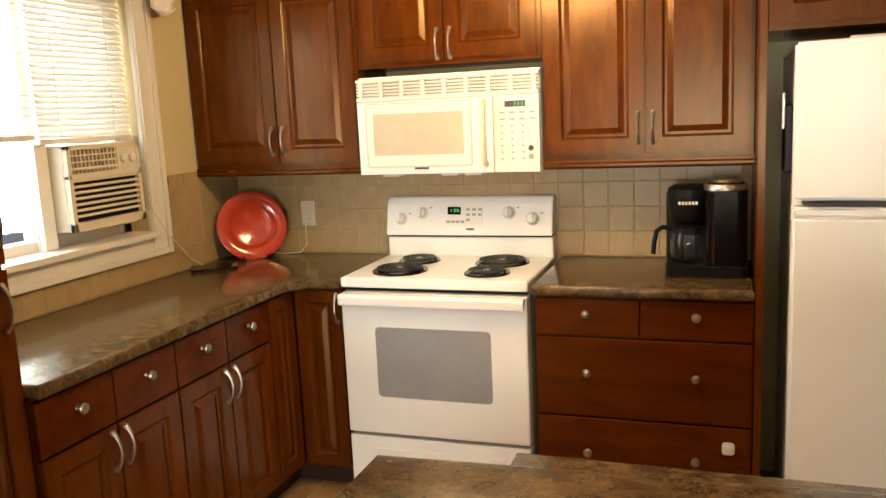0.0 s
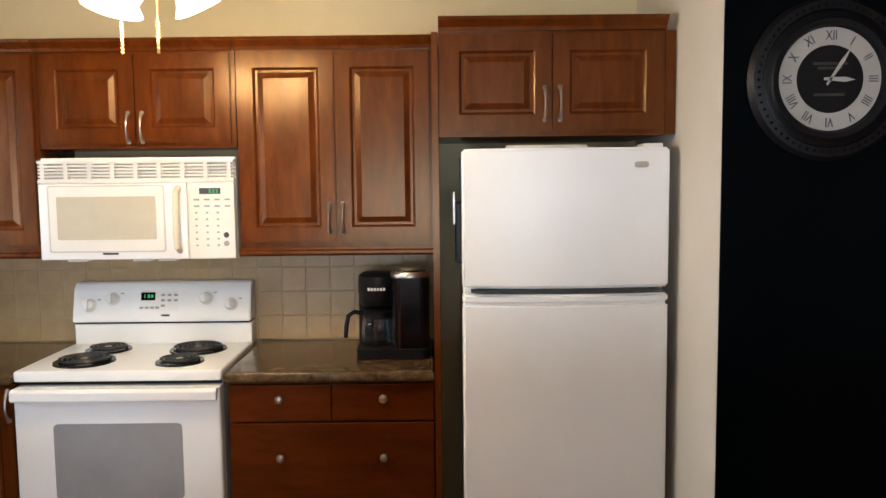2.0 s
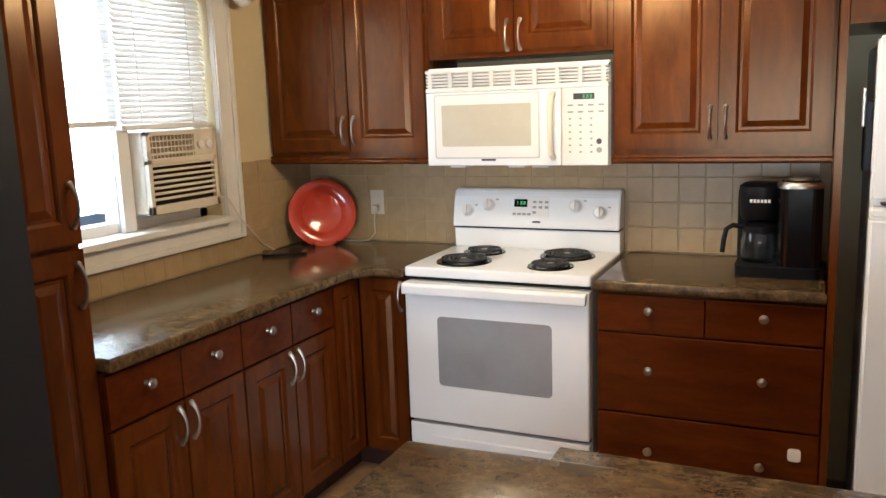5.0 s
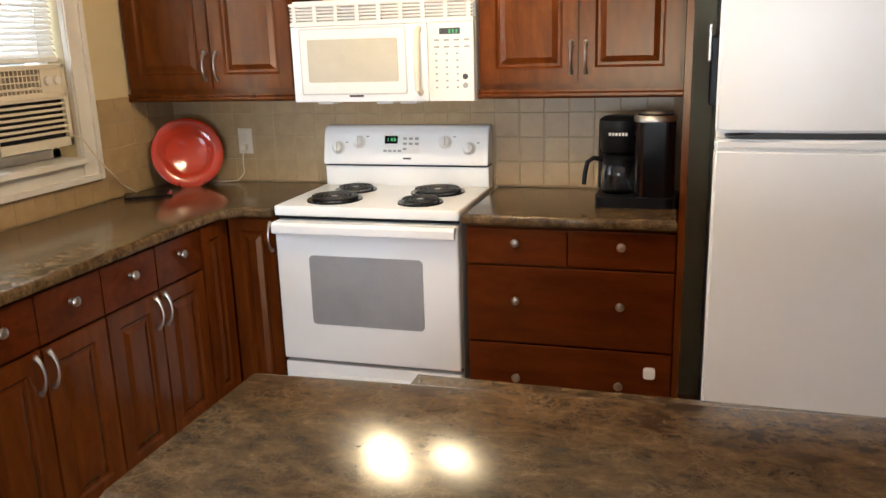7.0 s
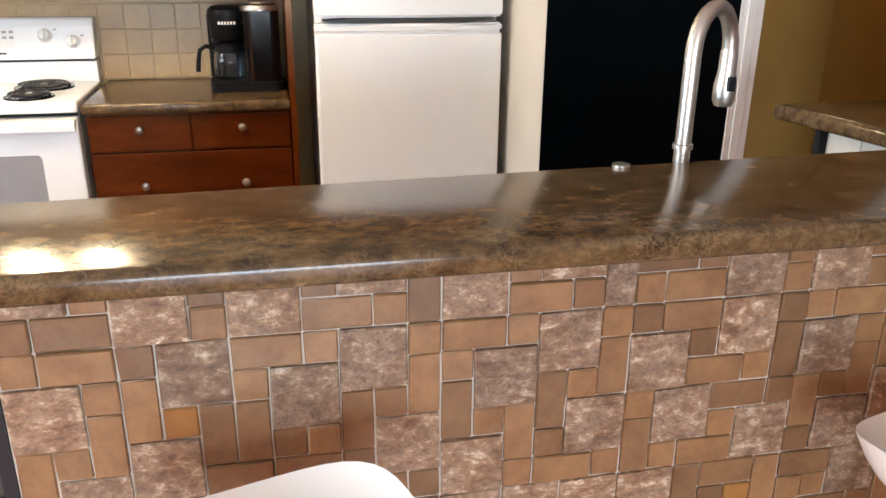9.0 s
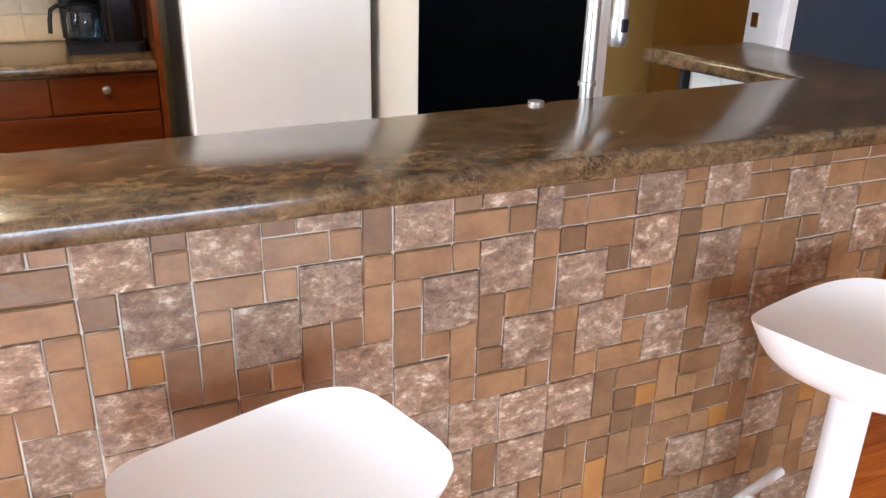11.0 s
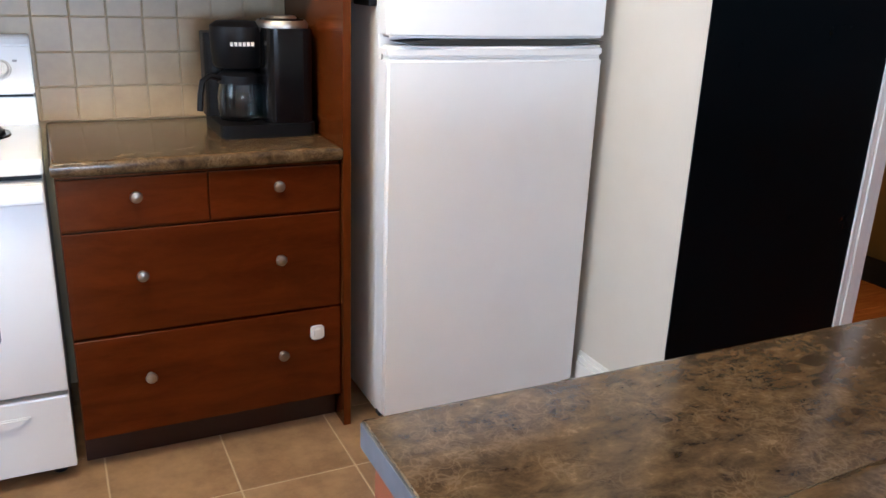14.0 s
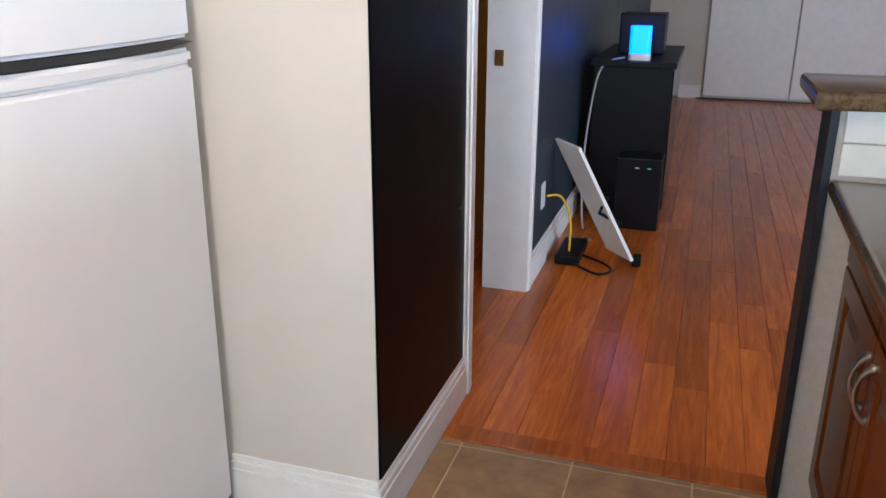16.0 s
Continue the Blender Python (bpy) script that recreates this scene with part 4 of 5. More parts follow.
# ---- things on the back counters ----
cm = thing("coffee_maker", (-0.08, 3.58, 0.910), "black coffee maker with glass carafe and silver lid ring", "coffee maker")
cx, cy = -0.095, 3.60
part("base", moved(prism(rounded(0.285, 0.28, 0.03), 0.910, 0.950), pose(cx, cy - 0.02, 0)), BLACK_MATT, cm)
part("tower", moved(prism(rounded(0.145, 0.27, 0.035), 0.950, 1.225), pose(cx + 0.068, cy - 0.015, 0)), BLACK_GLOSS, cm)
part("back_column", moved(prism(rounded(0.150, 0.11, 0.03), 0.950, 1.20), pose(cx - 0.075, cy + 0.07, 0)), BLACK_MATT, cm)
head = part("brew_head", lathe([(0, 1.105), (0.066, 1.105), (0.074, 1.115), (0.080, 1.20), (0.078, 1.225), (0.060, 1.238), (0, 1.240)], pose(cx - 0.062, cy - 0.03, 0), 28), BLACK_MATT, cm, smooth=True)
part("lid", lathe([(0, 1.225), (0.070, 1.225), (0.072, 1.238), (0.062, 1.250), (0, 1.252)], pose(cx + 0.066, cy - 0.06, 0), 28), BLACK_GLOSS, cm, smooth=True)
part("lid_ring", lathe([(0.052, 1.208), (0.0745, 1.208), (0.078, 1.220), (0.078, 1.232), (0.070, 1.242), (0.052, 1.236)], pose(cx + 0.066, cy - 0.062, 0.004), 28), CHROME, cm, "silver lid ring", True)
part("lid_cap", lathe([(0.0, 1.251), (0.045, 1.251), (0.040, 1.257), (0, 1.258)], pose(cx + 0.066, cy - 0.062, 0), 24), CHROME, cm, "silver lid cap")
part("name_marks", boxes(*[((cx - 0.098 + i * 0.012, cy - 0.1125, 1.172), (cx - 0.090 + i * 0.012, cy - 0.104, 1.183)) for i in range(6)]), WHITE_PLASTIC, cm, "pale lettering bars")
car = part("carafe", lathe([(0, 0.952), (0.060, 0.952), (0.066, 0.962), (0.068, 1.02), (0.060, 1.060), (0.054, 1.075), (0.052, 1.075), (0.058, 1.058), (0.065, 1.02), (0.063, 0.965), (0, 0.957)], pose(cx - 0.062, cy - 0.045, 0), 28), CARAFE, cm, "clear glass carafe", True)
part("carafe_collar", lathe([(0.053, 1.060), (0.064, 1.060), (0.064, 1.084), (0.040, 1.100), (0, 1.101)], pose(cx - 0.062, cy - 0.045, 0), 24), BLACK_MATT, car, "black collar", True)
part("carafe_handle", tube([(cx - 0.12, cy - 0.06, 1.075), (cx - 0.155, cy - 0.075, 1.085), (cx - 0.178, cy - 0.082, 1.070), (cx - 0.186, cy - 0.085, 1.03), (cx - 0.190, cy - 0.087, 0.985)], 0.009, 8), BLACK_MATT, car, "black loop handle", True)

plate = thing("dinner_plate", (-2.14, 3.70, 0.915), "glossy red-orange plate standing upright", "plate")
pm = Matrix.Translation((-2.135, 3.705, 1.060)) @ Matrix.Rotation(radians(38), 4, "Z") @ Matrix.Rotation(radians(78), 4, "X")
part("dish", lathe([(0, 0), (0.090, 0.0), (0.096, 0.003), (0.112, 0.013), (0.155, 0.020), (0.160, 0.018), (0.158, 0.013), (0.115, 0.005), (0.095, -0.006), (0, -0.006)], pm, 64), RED_GLAZE, plate, smooth=True)
easel = thing("plate_stand", (-2.13, 3.70, 0.910), "small black wire plate stand", "stand")
for s in (-1, 1):
    q = pm @ Vector((s * 0.055, -0.12, 0))
    part("leg", tube([(q.x + 0.035, q.y - 0.045, 0.935), (q.x + 0.030, q.y - 0.035, 0.913), (q.x, q.y + 0.01, 0.914), (q.x - 0.03, q.y + 0.06, 0.914), (q.x - 0.03, q.y + 0.065, 1.02)], 0.003, 6), BLACK_MATT, easel)
part("crossbar", tube([pm @ Vector((-0.055, -0.12, -0.01)), pm @ Vector((0.055, -0.12, -0.01))], 0.003, 6), BLACK_MATT, easel)
single("tablet_computer", moved(prism(rounded(0.20, 0.13, 0.012), 0, 0.009), pose(-2.175, 3.44, 0.9105, 0, 0, 35)), BLACK_GLOSS, "dark tablet lying on the counter", "tablet")

outlet = thing("wall_outlet", (-1.905, YN - 0.015, 1.03), "ivory wall outlet with a plug in it", "outlet")
part("cover_plate", box((-1.950, YN - 0.016, 1.040), (-1.878, YN - 0.010, 1.158), 0.002), CREAM, outlet)
part("socket", boxes(((-1.930, YN - 0.018, 1.105), (-1.898, YN - 0.015, 1.140)), ((-1.930, YN - 0.018, 1.058), (-1.898, YN - 0.015, 1.093)), bevel=0.001), CREAM, outlet)
part("plug", box((-1.930, YN - 0.045, 1.056), (-1.900, YN - 0.018, 1.086), 0.004), CREAM, outlet)
single("cable", tube([(-1.915, YN - 0.04, 1.056), (-1.918, YN - 0.045, 1.01), (-1.925, YN - 0.03, 0.95), (-1.95, YN - 0.05, 0.917), (-2.02, YN - 0.07, 0.9135), (-2.10, YN - 0.06, 0.9135)], 0.003, 6), CREAM, "pale power cord on the backsplash", "cord", smooth=True)
single("cable", tube([(ax1 - 0.03, ay1 + 0.003, 1.22), (XW + 0.06, 3.16, 1.19), (XW + 0.05, 3.24, 1.10), (XW + 0.042, 3.33, 1.02), (XW + 0.02, 3.42, 0.955), (XW + 0.05, 3.47, 0.916), (-2.20, 3.47, 0.9135)], 0.0032, 6), CREAM, "cream power cord hanging from the air conditioner", "cord", smooth=True)

# ---- ceiling light with pull chains ----
light = thing("ceiling_fan", (LAMP[0], LAMP[1], H), "ceiling fan with lit frosted glass shades and pull chains", "fan")
part("canopy", lathe([(0, H - 0.001), (0.075, H - 0.001), (0.070, H - 0.03), (0.020, H - 0.05), (0.018, H - 0.12), (0.055, H - 0.14), (0.060, H - 0.20), (0.03, H - 0.235), (0, H - 0.24)], pose(*LAMP, 0), 28), BRASS, light, smooth=True)
for a in (20, 140, 260):
    d = Vector((math.cos(radians(a)), math.sin(radians(a)), 0))
    c = Vector((LAMP[0], LAMP[1], 0))
    part("arm", tube([c + d * 0.05 + Vector((0, 0, H - 0.17)), c + d * 0.085 + Vector((0, 0, H - 0.155)), c + d * 0.10 + Vector((0, 0, H - 0.19))], 0.009, 8), BRASS, light, smooth=True)
    sm = Matrix.Translation(c + d * 0.098 + Vector((0, 0, H - 0.19))) @ Matrix.Rotation(radians(28), 4, d.cross(Vector((0, 0, 1))))
    sh = part("shade", lathe([(0.018, 0.0), (0.035, -0.01), (0.052, -0.05), (0.058, -0.09), (0.072, -0.125), (0.090, -0.150), (0.087, -0.151), (0.068, -0.125), (0.053, -0.09), (0, -0.08)], sm, 24), SHADE_GLASS, light, "lit frosted bell shade", True)
for a in (51, 141, 231, 321):
    out = [(0.07, -0.025), (0.16, -0.045), (0.50, -0.070), (0.60, -0.062), (0.63, -0.030), (0.63, 0.030), (0.60, 0.062), (0.50, 0.070), (0.16, 0.045), (0.07, 0.025)]
    bm = prism(out, -0.004, 0.004, bevel=0.001)
    bl = part("blade", moved(bm, pose(LAMP[0], LAMP[1], H - 0.125, 0, 0, a) @ pose(0, 0, 0, 10)), FAN_WOOD, light, "dark wooden fan blade at rest")
for dx in (-0.050, 0.052):
    ch = part("pull_chain", tube([(LAMP[0] + dx, LAMP[1] - 0.03, H - 0.20), (LAMP[0] + dx, LAMP[1] - 0.03, 1.975)], 0.0024, 6), BRASS, light, "brass bead pull chain")
    for i in range(9):
        part("bead", lathe([(0, -0.005), (0.005, -0.002), (0.005, 0.002), (0, 0.005)], pose(LAMP[0] + dx, LAMP[1] - 0.03, 1.970 + i * 0.010), 8), BRASS, ch)

# ---- wall clock ----
KX, KY, KZ = 1.235, WY - 0.007, 1.885
clock = thing("wall_clock", (KX, KY, KZ), "round black wall clock with cream Roman numeral ring", "clock")
cmx = pose(KX, KY, KZ, 90)
part("case", lathe([(0, 0), (0.235, 0), (0.238, 0.012), (0.225, 0.030), (0.200, 0.034), (0.195, 0.024), (0.178, 0.030), (0.172, 0.038), (0.156, 0.036), (0.150, 0.020), (0, 0.020)], cmx, 56), BLACK_MATT, clock, "black stepped frame", True)
for i in range(60):
    a = 2 * math.pi * i / 60
    part("bead", lathe([(0, -0.003), (0.005, 0), (0, 0.007)], cmx @ Matrix.Translation((0.211 * math.cos(a), 0.211 * math.sin(a), 0.033)), 6), BLACK_GLOSS, clock)
part("dial_ring", lathe([(0.098, 0.0202), (0.149, 0.0202), (0.149, 0.0225), (0.098, 0.0225)], cmx, 56), CLOCK_FACE, clock, "cream numeral ring")
for i, word in enumerate(("XII", "I", "II", "III", "IIII", "V", "VI", "VII", "VIII", "IX", "X", "XI")):
    font = bpy.data.curves.new("numeral", "FONT")
    font.body, font.size, font.align_x, font.align_y, font.extrude = word, 0.036, "CENTER", "CENTER", 0.0005
    tmp = bpy.data.objects.new("numeral", font)
    scene.collection.objects.link(tmp)
    bpy.context.view_layer.update()
    me = bpy.data.meshes.new_from_object(tmp.evaluated_get(bpy.context.evaluated_depsgraph_get()))
    bpy.data.objects.remove(tmp)
    a = radians(-30 * i)
    bm = bmesh.new()
    bm.from_mesh(me)
    bpy.data.meshes.remove(me)
    moved(bm, cmx @ Matrix.Rotation(a, 4, "Z") @ Matrix.Translation((0, 0.124, 0.0235)) @ Matrix.Diagonal((0.8, 1.1, 1, 1)))
    part("numeral", bm, DARK_PRINT, clock, "black Roman numeral")
for angle, reach, w in ((-92, 0.072, 0.004), (-33, 0.105, 0.003)):
    bm = prism([(-w, -0.02), (w, -0.02), (w * 1.8, reach * 0.6), (0, reach), (-w * 1.8, reach * 0.6)], 0.026, 0.0275)
    part("pointer", moved(bm, cmx @ Matrix.Rotation(radians(angle), 4, "Z")), CLOCK_FACE, clock, "pale clock pointer")
for z, w in ((0.045, 0.05), (0.032, 0.036), (-0.045, 0.045)):
    part("dial_print", moved(box((-w, z - 0.004, 0.0205), (w, z + 0.004, 0.0212)), cmx), BIN_GREY, clock, "grey dial lettering bar")

# ---- island with raised bar ----
IX0, IY, IXR = -0.42, 1.175, 1.47       # tiled face: its west end, its plane, its east end
RX = 1.345                              # inner face of the return
structure("wall_island", prism([(IX0, IY + 0.0), (IXR, IY + 0.0), (IXR, 1.805), (RX + 0.012, 1.805), (RX + 0.012, 1.312), (IX0, 1.312)], 0, 1.075), GROUT_STONE, "knee wall carrying the raised bar, pale grout", "wall")
structure("trim_island_end", box((IX0 - 0.022, IY - 0.004, 0), (IX0, 1.316, 1.075), 0.002), BLACK_PAINT, "black end board of the knee wall", "trim")
structure("trim_return_end", box((RX - 0.012, 1.8055, 0), (IXR + 0.012, 1.8255, 1.075), 0.002), BLACK_PAINT, "black end board of the return", "trim")
bar = nosed([(-0.453, 0.997), (1.62, 0.997), (1.62, 1.872), (1.240, 1.872), (1.322, 1.402), (-0.453, 1.317)], 1.076, 1.118, "bar_counter", "raised brown mottled laminate bar top with rolled edge", (0.6, 1.15, 1.076), cut=-0.453)
part("end_cap", box((-0.4565, 1.003, 1.081), (-0.4525, 1.311, 1.113), 0.001), COUNTER_EDGE, bar, "grey laminate end cap")
low = nosed([(-0.398, 1.318), (RX - 0.012, 1.318), (RX - 0.014, 1.806), (-0.398, 1.822)], 0.868, 0.910, "island_countertop", "lower brown mottled laminate island countertop with sink", (0.5, 1.6, 0.868), cut=-0.398)
part("end_cap", box((-0.4015, 1.323, 0.873), (-0.3975, 1.816, 0.905), 0.001), COUNTER_EDGE, low, "grey laminate end cap")
isl = thing("island_cabinet", (0.5, 1.58, 0), "cherry sink cabinet with red oak laminate end panel", "cabinet")
part("body", box((-0.372, 1.318, 0.10), (RX - 0.014, 1.722, 0.867)), CHERRY, isl)
part("toe_kick", box((-0.372, 1.318, 0), (RX - 0.014, 1.67, 0.10)), CHERRY_SHADED, isl)
part("end_panel", box((-0.386, 1.318, 0.0), (-0.3725, 1.808, 0.867), 0.001), END_PANEL, isl, "red oak laminate end panel")
mi = facing((RX - 0.014, 1.722, 0), "n")
w4 = (RX - 0.014 + 0.372) / 4
drawers_on(isl, mi, [(i * w4, (i + 1) * w4, 0.715, 0.860, []) for i in range(4)])
doors_on(isl, mi, [(i * w4, (i + 1) * w4, 0.11, 0.710, "r" if i % 2 == 0 else "l", 0.60) for i in range(4)])
sink = thing("sink", (0.62, 1.62, 0.905), "white drop-in kitchen sink with raised rim", "sink")
rim = bmesh.new()
outer, inner, deep = rounded(0.66, 0.29, 0.05), rounded(0.59, 0.22, 0.045), rounded(0.54, 0.18, 0.04)
rings = [[rim.verts.new((0.80 + a, 1.555 + b, z)) for a, b in ol] for ol, z in ((outer, 0.9105), (outer, 0.919), (inner, 0.922), (inner, 0.914), (deep, 0.9125))]
for a, b in zip(rings, rings[1:]):
    for i in range(len(a)):
        rim.faces.new((a[i], a[(i + 1) % len(a)], b[(i + 1) % len(b)], b[i]))
rim.faces.new(rings[-1])
part("basin", rim, WHITE_ENAMEL, sink, smooth=True)
tap = thing("kitchen_tap", (0.73, 1.375, 0.91), "brushed nickel gooseneck kitchen tap with pull-down spray", "tap")
TX, TY = 0.725, 1.372
part("base", lathe([(0, 0.9105), (0.030, 0.9105), (0.028, 0.925), (0.020, 0.94), (0, 0.941)], pose(TX, TY, 0), 22), CHROME, tap, smooth=True)
neck = [(TX, TY, 0.935), (TX, TY, 1.05), (TX, TY, 1.20), (TX, TY, 1.31)]
ux, uy, rr = 0.86, 0.50, 0.062
neck += [(TX + ux * rr * (1 - math.cos(a)), TY + uy * rr * (1 - math.cos(a)), 1.31 + rr * 1.25 * math.sin(a)) for a in [math.pi * i / 12 for i in range(1, 13)]]
part("neck", tube(neck, 0.0145, 14), CHROME, tap, smooth=True)
part("collar", lathe([(0.0145, 1.140), (0.0185, 1.141), (0.0185, 1.150), (0.0145, 1.151)], pose(TX, TY, 0), 20), CHROME, tap, smooth=True)
hx, hy = TX + ux * 2 * rr, TY + uy * 2 * rr
spray = part("spray_head", lathe([(0.0145, 1.312), (0.0165, 1.30), (0.0165, 1.27), (0.021, 1.245), (0.021, 1.215), (0.016, 1.205), (0, 1.205)], pose(hx, hy, 0), 20), CHROME, tap, smooth=True)
part("spray_button", box((hx - 0.008, hy - 0.024, 1.235), (hx + 0.008, hy - 0.018, 1.262), 0.002), BLACK_MATT, spray, "black spray button")
single("soap_dispenser", lathe([(0, 0.9105), (0.020, 0.9105), (0.018, 0.93), (0.010, 0.94), (0.010, 1.10), (0.016, 1.105), (0.016, 1.122), (0, 1.124)], pose(0.60, 1.355, 0), 16), CHROME, "small nickel soap dispenser by the sink", "dispenser", smooth=True)

# ---- bar stools ----
def stool(x, y, turn):
    th = thing("bar_stool", (x, y, 0), "ivory plastic bar stool on a white pedestal", "stool", "bar stools")
    part("base_plate", lathe([(0, 0), (0.205, 0), (0.207, 0.004), (0.19, 0.014), (0.05, 0.028), (0, 0.03)], pose(x, y, 0), 40), WHITE_PLASTIC, th, smooth=True)
    part("pole", lathe([(0, 0.025), (0.037, 0.025), (0.037, 0.70), (0, 0.70)], pose(x, y, 0), 24), WHITE_PLASTIC, th, smooth=True)
    part("lower_sleeve", lathe([(0.038, 0.028), (0.052, 0.028), (0.041, 0.10), (0.038, 0.10)], pose(x, y, 0), 24), WHITE_PLASTIC, th, smooth=True)
    mm = pose(x, y, 0, 0, 0, turn)
    foot = [mm @ Vector(p) for p in ((0, 0.03, 0.30), (0, 0.16, 0.29))]
    part("footrest", tube([mm @ Vector((-0.15, 0.17, 0.29)), mm @ Vector((0.15, 0.17, 0.29))], 0.011, 10, tube(foot, 0.014, 10)), WHITE_PLASTIC, th, smooth=True)
    bm = bmesh.new()
    n, k = 48, 12
    rings_up, rings_dn = [], []
    for j in range(k + 1):
        s = j / k
        up, dn = [], []
        for i in range(n):
            a = 2 * math.pi * i / n
            c, d = math.cos(a), math.sin(a)
            ex = 5.0 if d < 0 else 2.8
            r = 1 / (abs(c) ** ex + abs(d) ** ex) ** (1 / ex)
            px, py = 0.195 * r * c * s, 0.180 * r * d * s
            lift = 0.034 * (abs(px) / 0.195) ** 2.6 + 0.016 * max(0, -py / 0.185) ** 2 - 0.010 * max(0, py / 0.185) ** 2 - 0.022 * (1 - s ** 4)
            up.append(bm.verts.new(mm @ Vector((px, py, 0.772 + lift))))
            dn.append(bm.verts.new(mm @ Vector((px * 0.985, py * 0.985, 0.764 + lift - 0.070 * (1 - s ** 5)))))
        rings_up.append(up)
        rings_dn.append(dn)
    for rings2 in (rings_up, rings_dn):
        for a, b in zip(rings2[1:], rings2[2:]):
            for i in range(n):
                bm.faces.new((a[i], a[(i + 1) % n], b[(i + 1) % n], b[i]))
        bm.faces.new(rings2[1])
    for i in range(n):
        bm.faces.new((rings_up[-1][i], rings_up[-1][(i + 1) % n], rings_dn[-1][(i + 1) % n], rings_dn[-1][i]))
    for v in rings_up[0] + rings_dn[0]:
        bm.verts.remove(v)
    part("seat", bm, STOOL_WHITE, th, "ivory dished plastic seat", True)
    part("seat_bracket", lathe([(0.037, 0.640), (0.044, 0.650), (0.075, 0.684), (0.075, 0.694), (0, 0.694)], pose(x, y, 0), 24), WHITE_PLASTIC, th, smooth=True)


stool(-0.045, 0.860, 16)
stool(1.035, 0.865, 14)

# ---- waste bin ----
bx, by = -0.556, 1.600
wb = thing("waste_bin", (bx, by, 0), "charcoal plastic waste bin with two-part lid", "bin")
bm = bmesh.new()
levels = ((0.235, 0.40, 0.0), (0.245, 0.41, 0.02), (0.275, 0.45, 0.478), (0.290, 0.465, 0.498), (0.290, 0.465, 0.534))
rs = [[bm.verts.new((bx + a, by + b, z)) for a, b in rounded(w, d, 0.06)] for w, d, z in levels]
for a, b in zip(rs, rs[1:]):
    for i in range(len(a)):
        bm.faces.new((a[i], a[(i + 1) % len(a)], b[(i + 1) % len(b)], b[i]))
bm.faces.new(rs[0])
bm.faces.new(rs[-1])
part("body", bm, BLACK_MATT, wb, smooth=True)


def lid_flap(y0, y1, rise0, rise1, half, mat, name, label):
    """A lid flap arched across the bin; rise0 and rise1 are its heights at the two ends."""
    bm = bmesh.new()
    n, k, g = 20, 12, []
    for i in range(n + 1):
        row = []
        for j in range(k + 1):
            u, v = 2 * i / n - 1, j / k
            edge = 1 - abs(u) ** 5
            row.append(bm.verts.new((bx + half * u, y0 + (y1 - y0) * v, 0.535 + (rise0 + (rise1 - rise0) * v + 0.010 * math.sin(math.pi * v)) * edge)))
        g.append(row)
    for a, b in zip(g, g[1:]):
        for j in range(k):
            bm.faces.new((a[j], a[j + 1], b[j + 1], b[j]))
    ret = bmesh.ops.extrude_face_region(bm, geom=bm.faces[:])
    bmesh.ops.translate(bm, verts=[v for v in ret["geom"] if isinstance(v, bmesh.types.BMVert)], vec=(0, 0, 0.010))
    return part(name, bm, mat, wb, label, True)


flap = lid_flap(1.372, 1.618, 0.020, 0.052, 0.147, BIN_GREY, "front_flap", "charcoal domed lid flap")
for s in (-1, 1):
    part("ridge", tube([(bx + s * 0.118, 1.40, 0.575), (bx + s * 0.119, 1.50, 0.591), (bx + s * 0.119, 1.612, 0.595)], 0.004, 6), BLACK_GLOSS, flap, smooth=True)
part("rim_bead", tube([(bx + 0.138 * math.sin(a), 1.620, 0.540 + 0.058 * math.cos(a) ** 0.5) for a in [radians(-84 + 12 * i) for i in range(15)]], 0.005, 6), BLACK_GLOSS, flap, smooth=True)
lid_flap(1.624, 1.790, 0.038, 0.030, 0.141, BIN_GREY, "rear_flap", "flat charcoal lid flap")
rear = part("rear_rim", moved(prism(rounded(0.255, 0.075, 0.035), 0.535, 0.576, bevel=0.006), pose(bx, 1.800, 0)), BLACK_GLOSS, wb, "glossy black rear rim")

# ---- living room beyond ----
tv = thing("media_cabinet", (4.3, 2.5, 0), "black media cabinet against the slate wall", "cabinet")
part("body", box((3.95, 2.28, 0.03), (5.0, 2.70, 0.86), 0.004), BLACK_MATT, tv)
part("top", box((3.92, 2.26, 0.86), (5.03, 2.72, 0.89), 0.004), BLACK_MATT, tv)
part("plinth", box((3.97, 2.30, 0), (4.98, 2.68, 0.03)), BLACK_MATT, tv)
for i in range(2):
    part("door", box((3.98 + i * 0.51, 2.272, 0.06), (4.47 + i * 0.51, 2.281, 0.84), 0.002), BLACK_GLOSS, tv, "dark glass door")
subw = thing("game_console_box", (3.85, 2.42, 0), "black electronics box with tiny green lights", "electronics")
part("body", box((3.74, 2.28, 0.0), (3.915, 2.52, 0.40), 0.006), BLACK_MATT, subw)
for y, mt, w in ((2.40, WHITE_PLASTIC, 0.02), (2.335, GREEN_LED, 0.022)):
    part("indicator", box((3.7385, y, 0.345), (3.7405, y + w, 0.351)), mt, subw, "small lit indicator")
glow = thing("mood_lamp", (4.02, 2.45, 0.89), "glowing blue cube lamp on a white base", "lamp")
part("base", moved(prism(rounded(0.12, 0.12, 0.03), 0.890, 0.925), pose(4.05, 2.47, 0)), WHITE_PLASTIC, glow)
part("shade", moved(prism(rounded(0.11, 0.11, 0.02), 0.925, 1.07), pose(4.05, 2.47, 0)), BLUE_GLOW, glow, "glowing blue shade")
single("speaker", box((4.35, 2.36, 0.8905), (4.62, 2.62, 1.12), 0.01), BLACK_MATT, "black speaker on the media cabinet", "speaker")
easelb = thing("leaning_board", (3.2, 2.5, 0), "white framed board leaning with black backing bracket", "board")
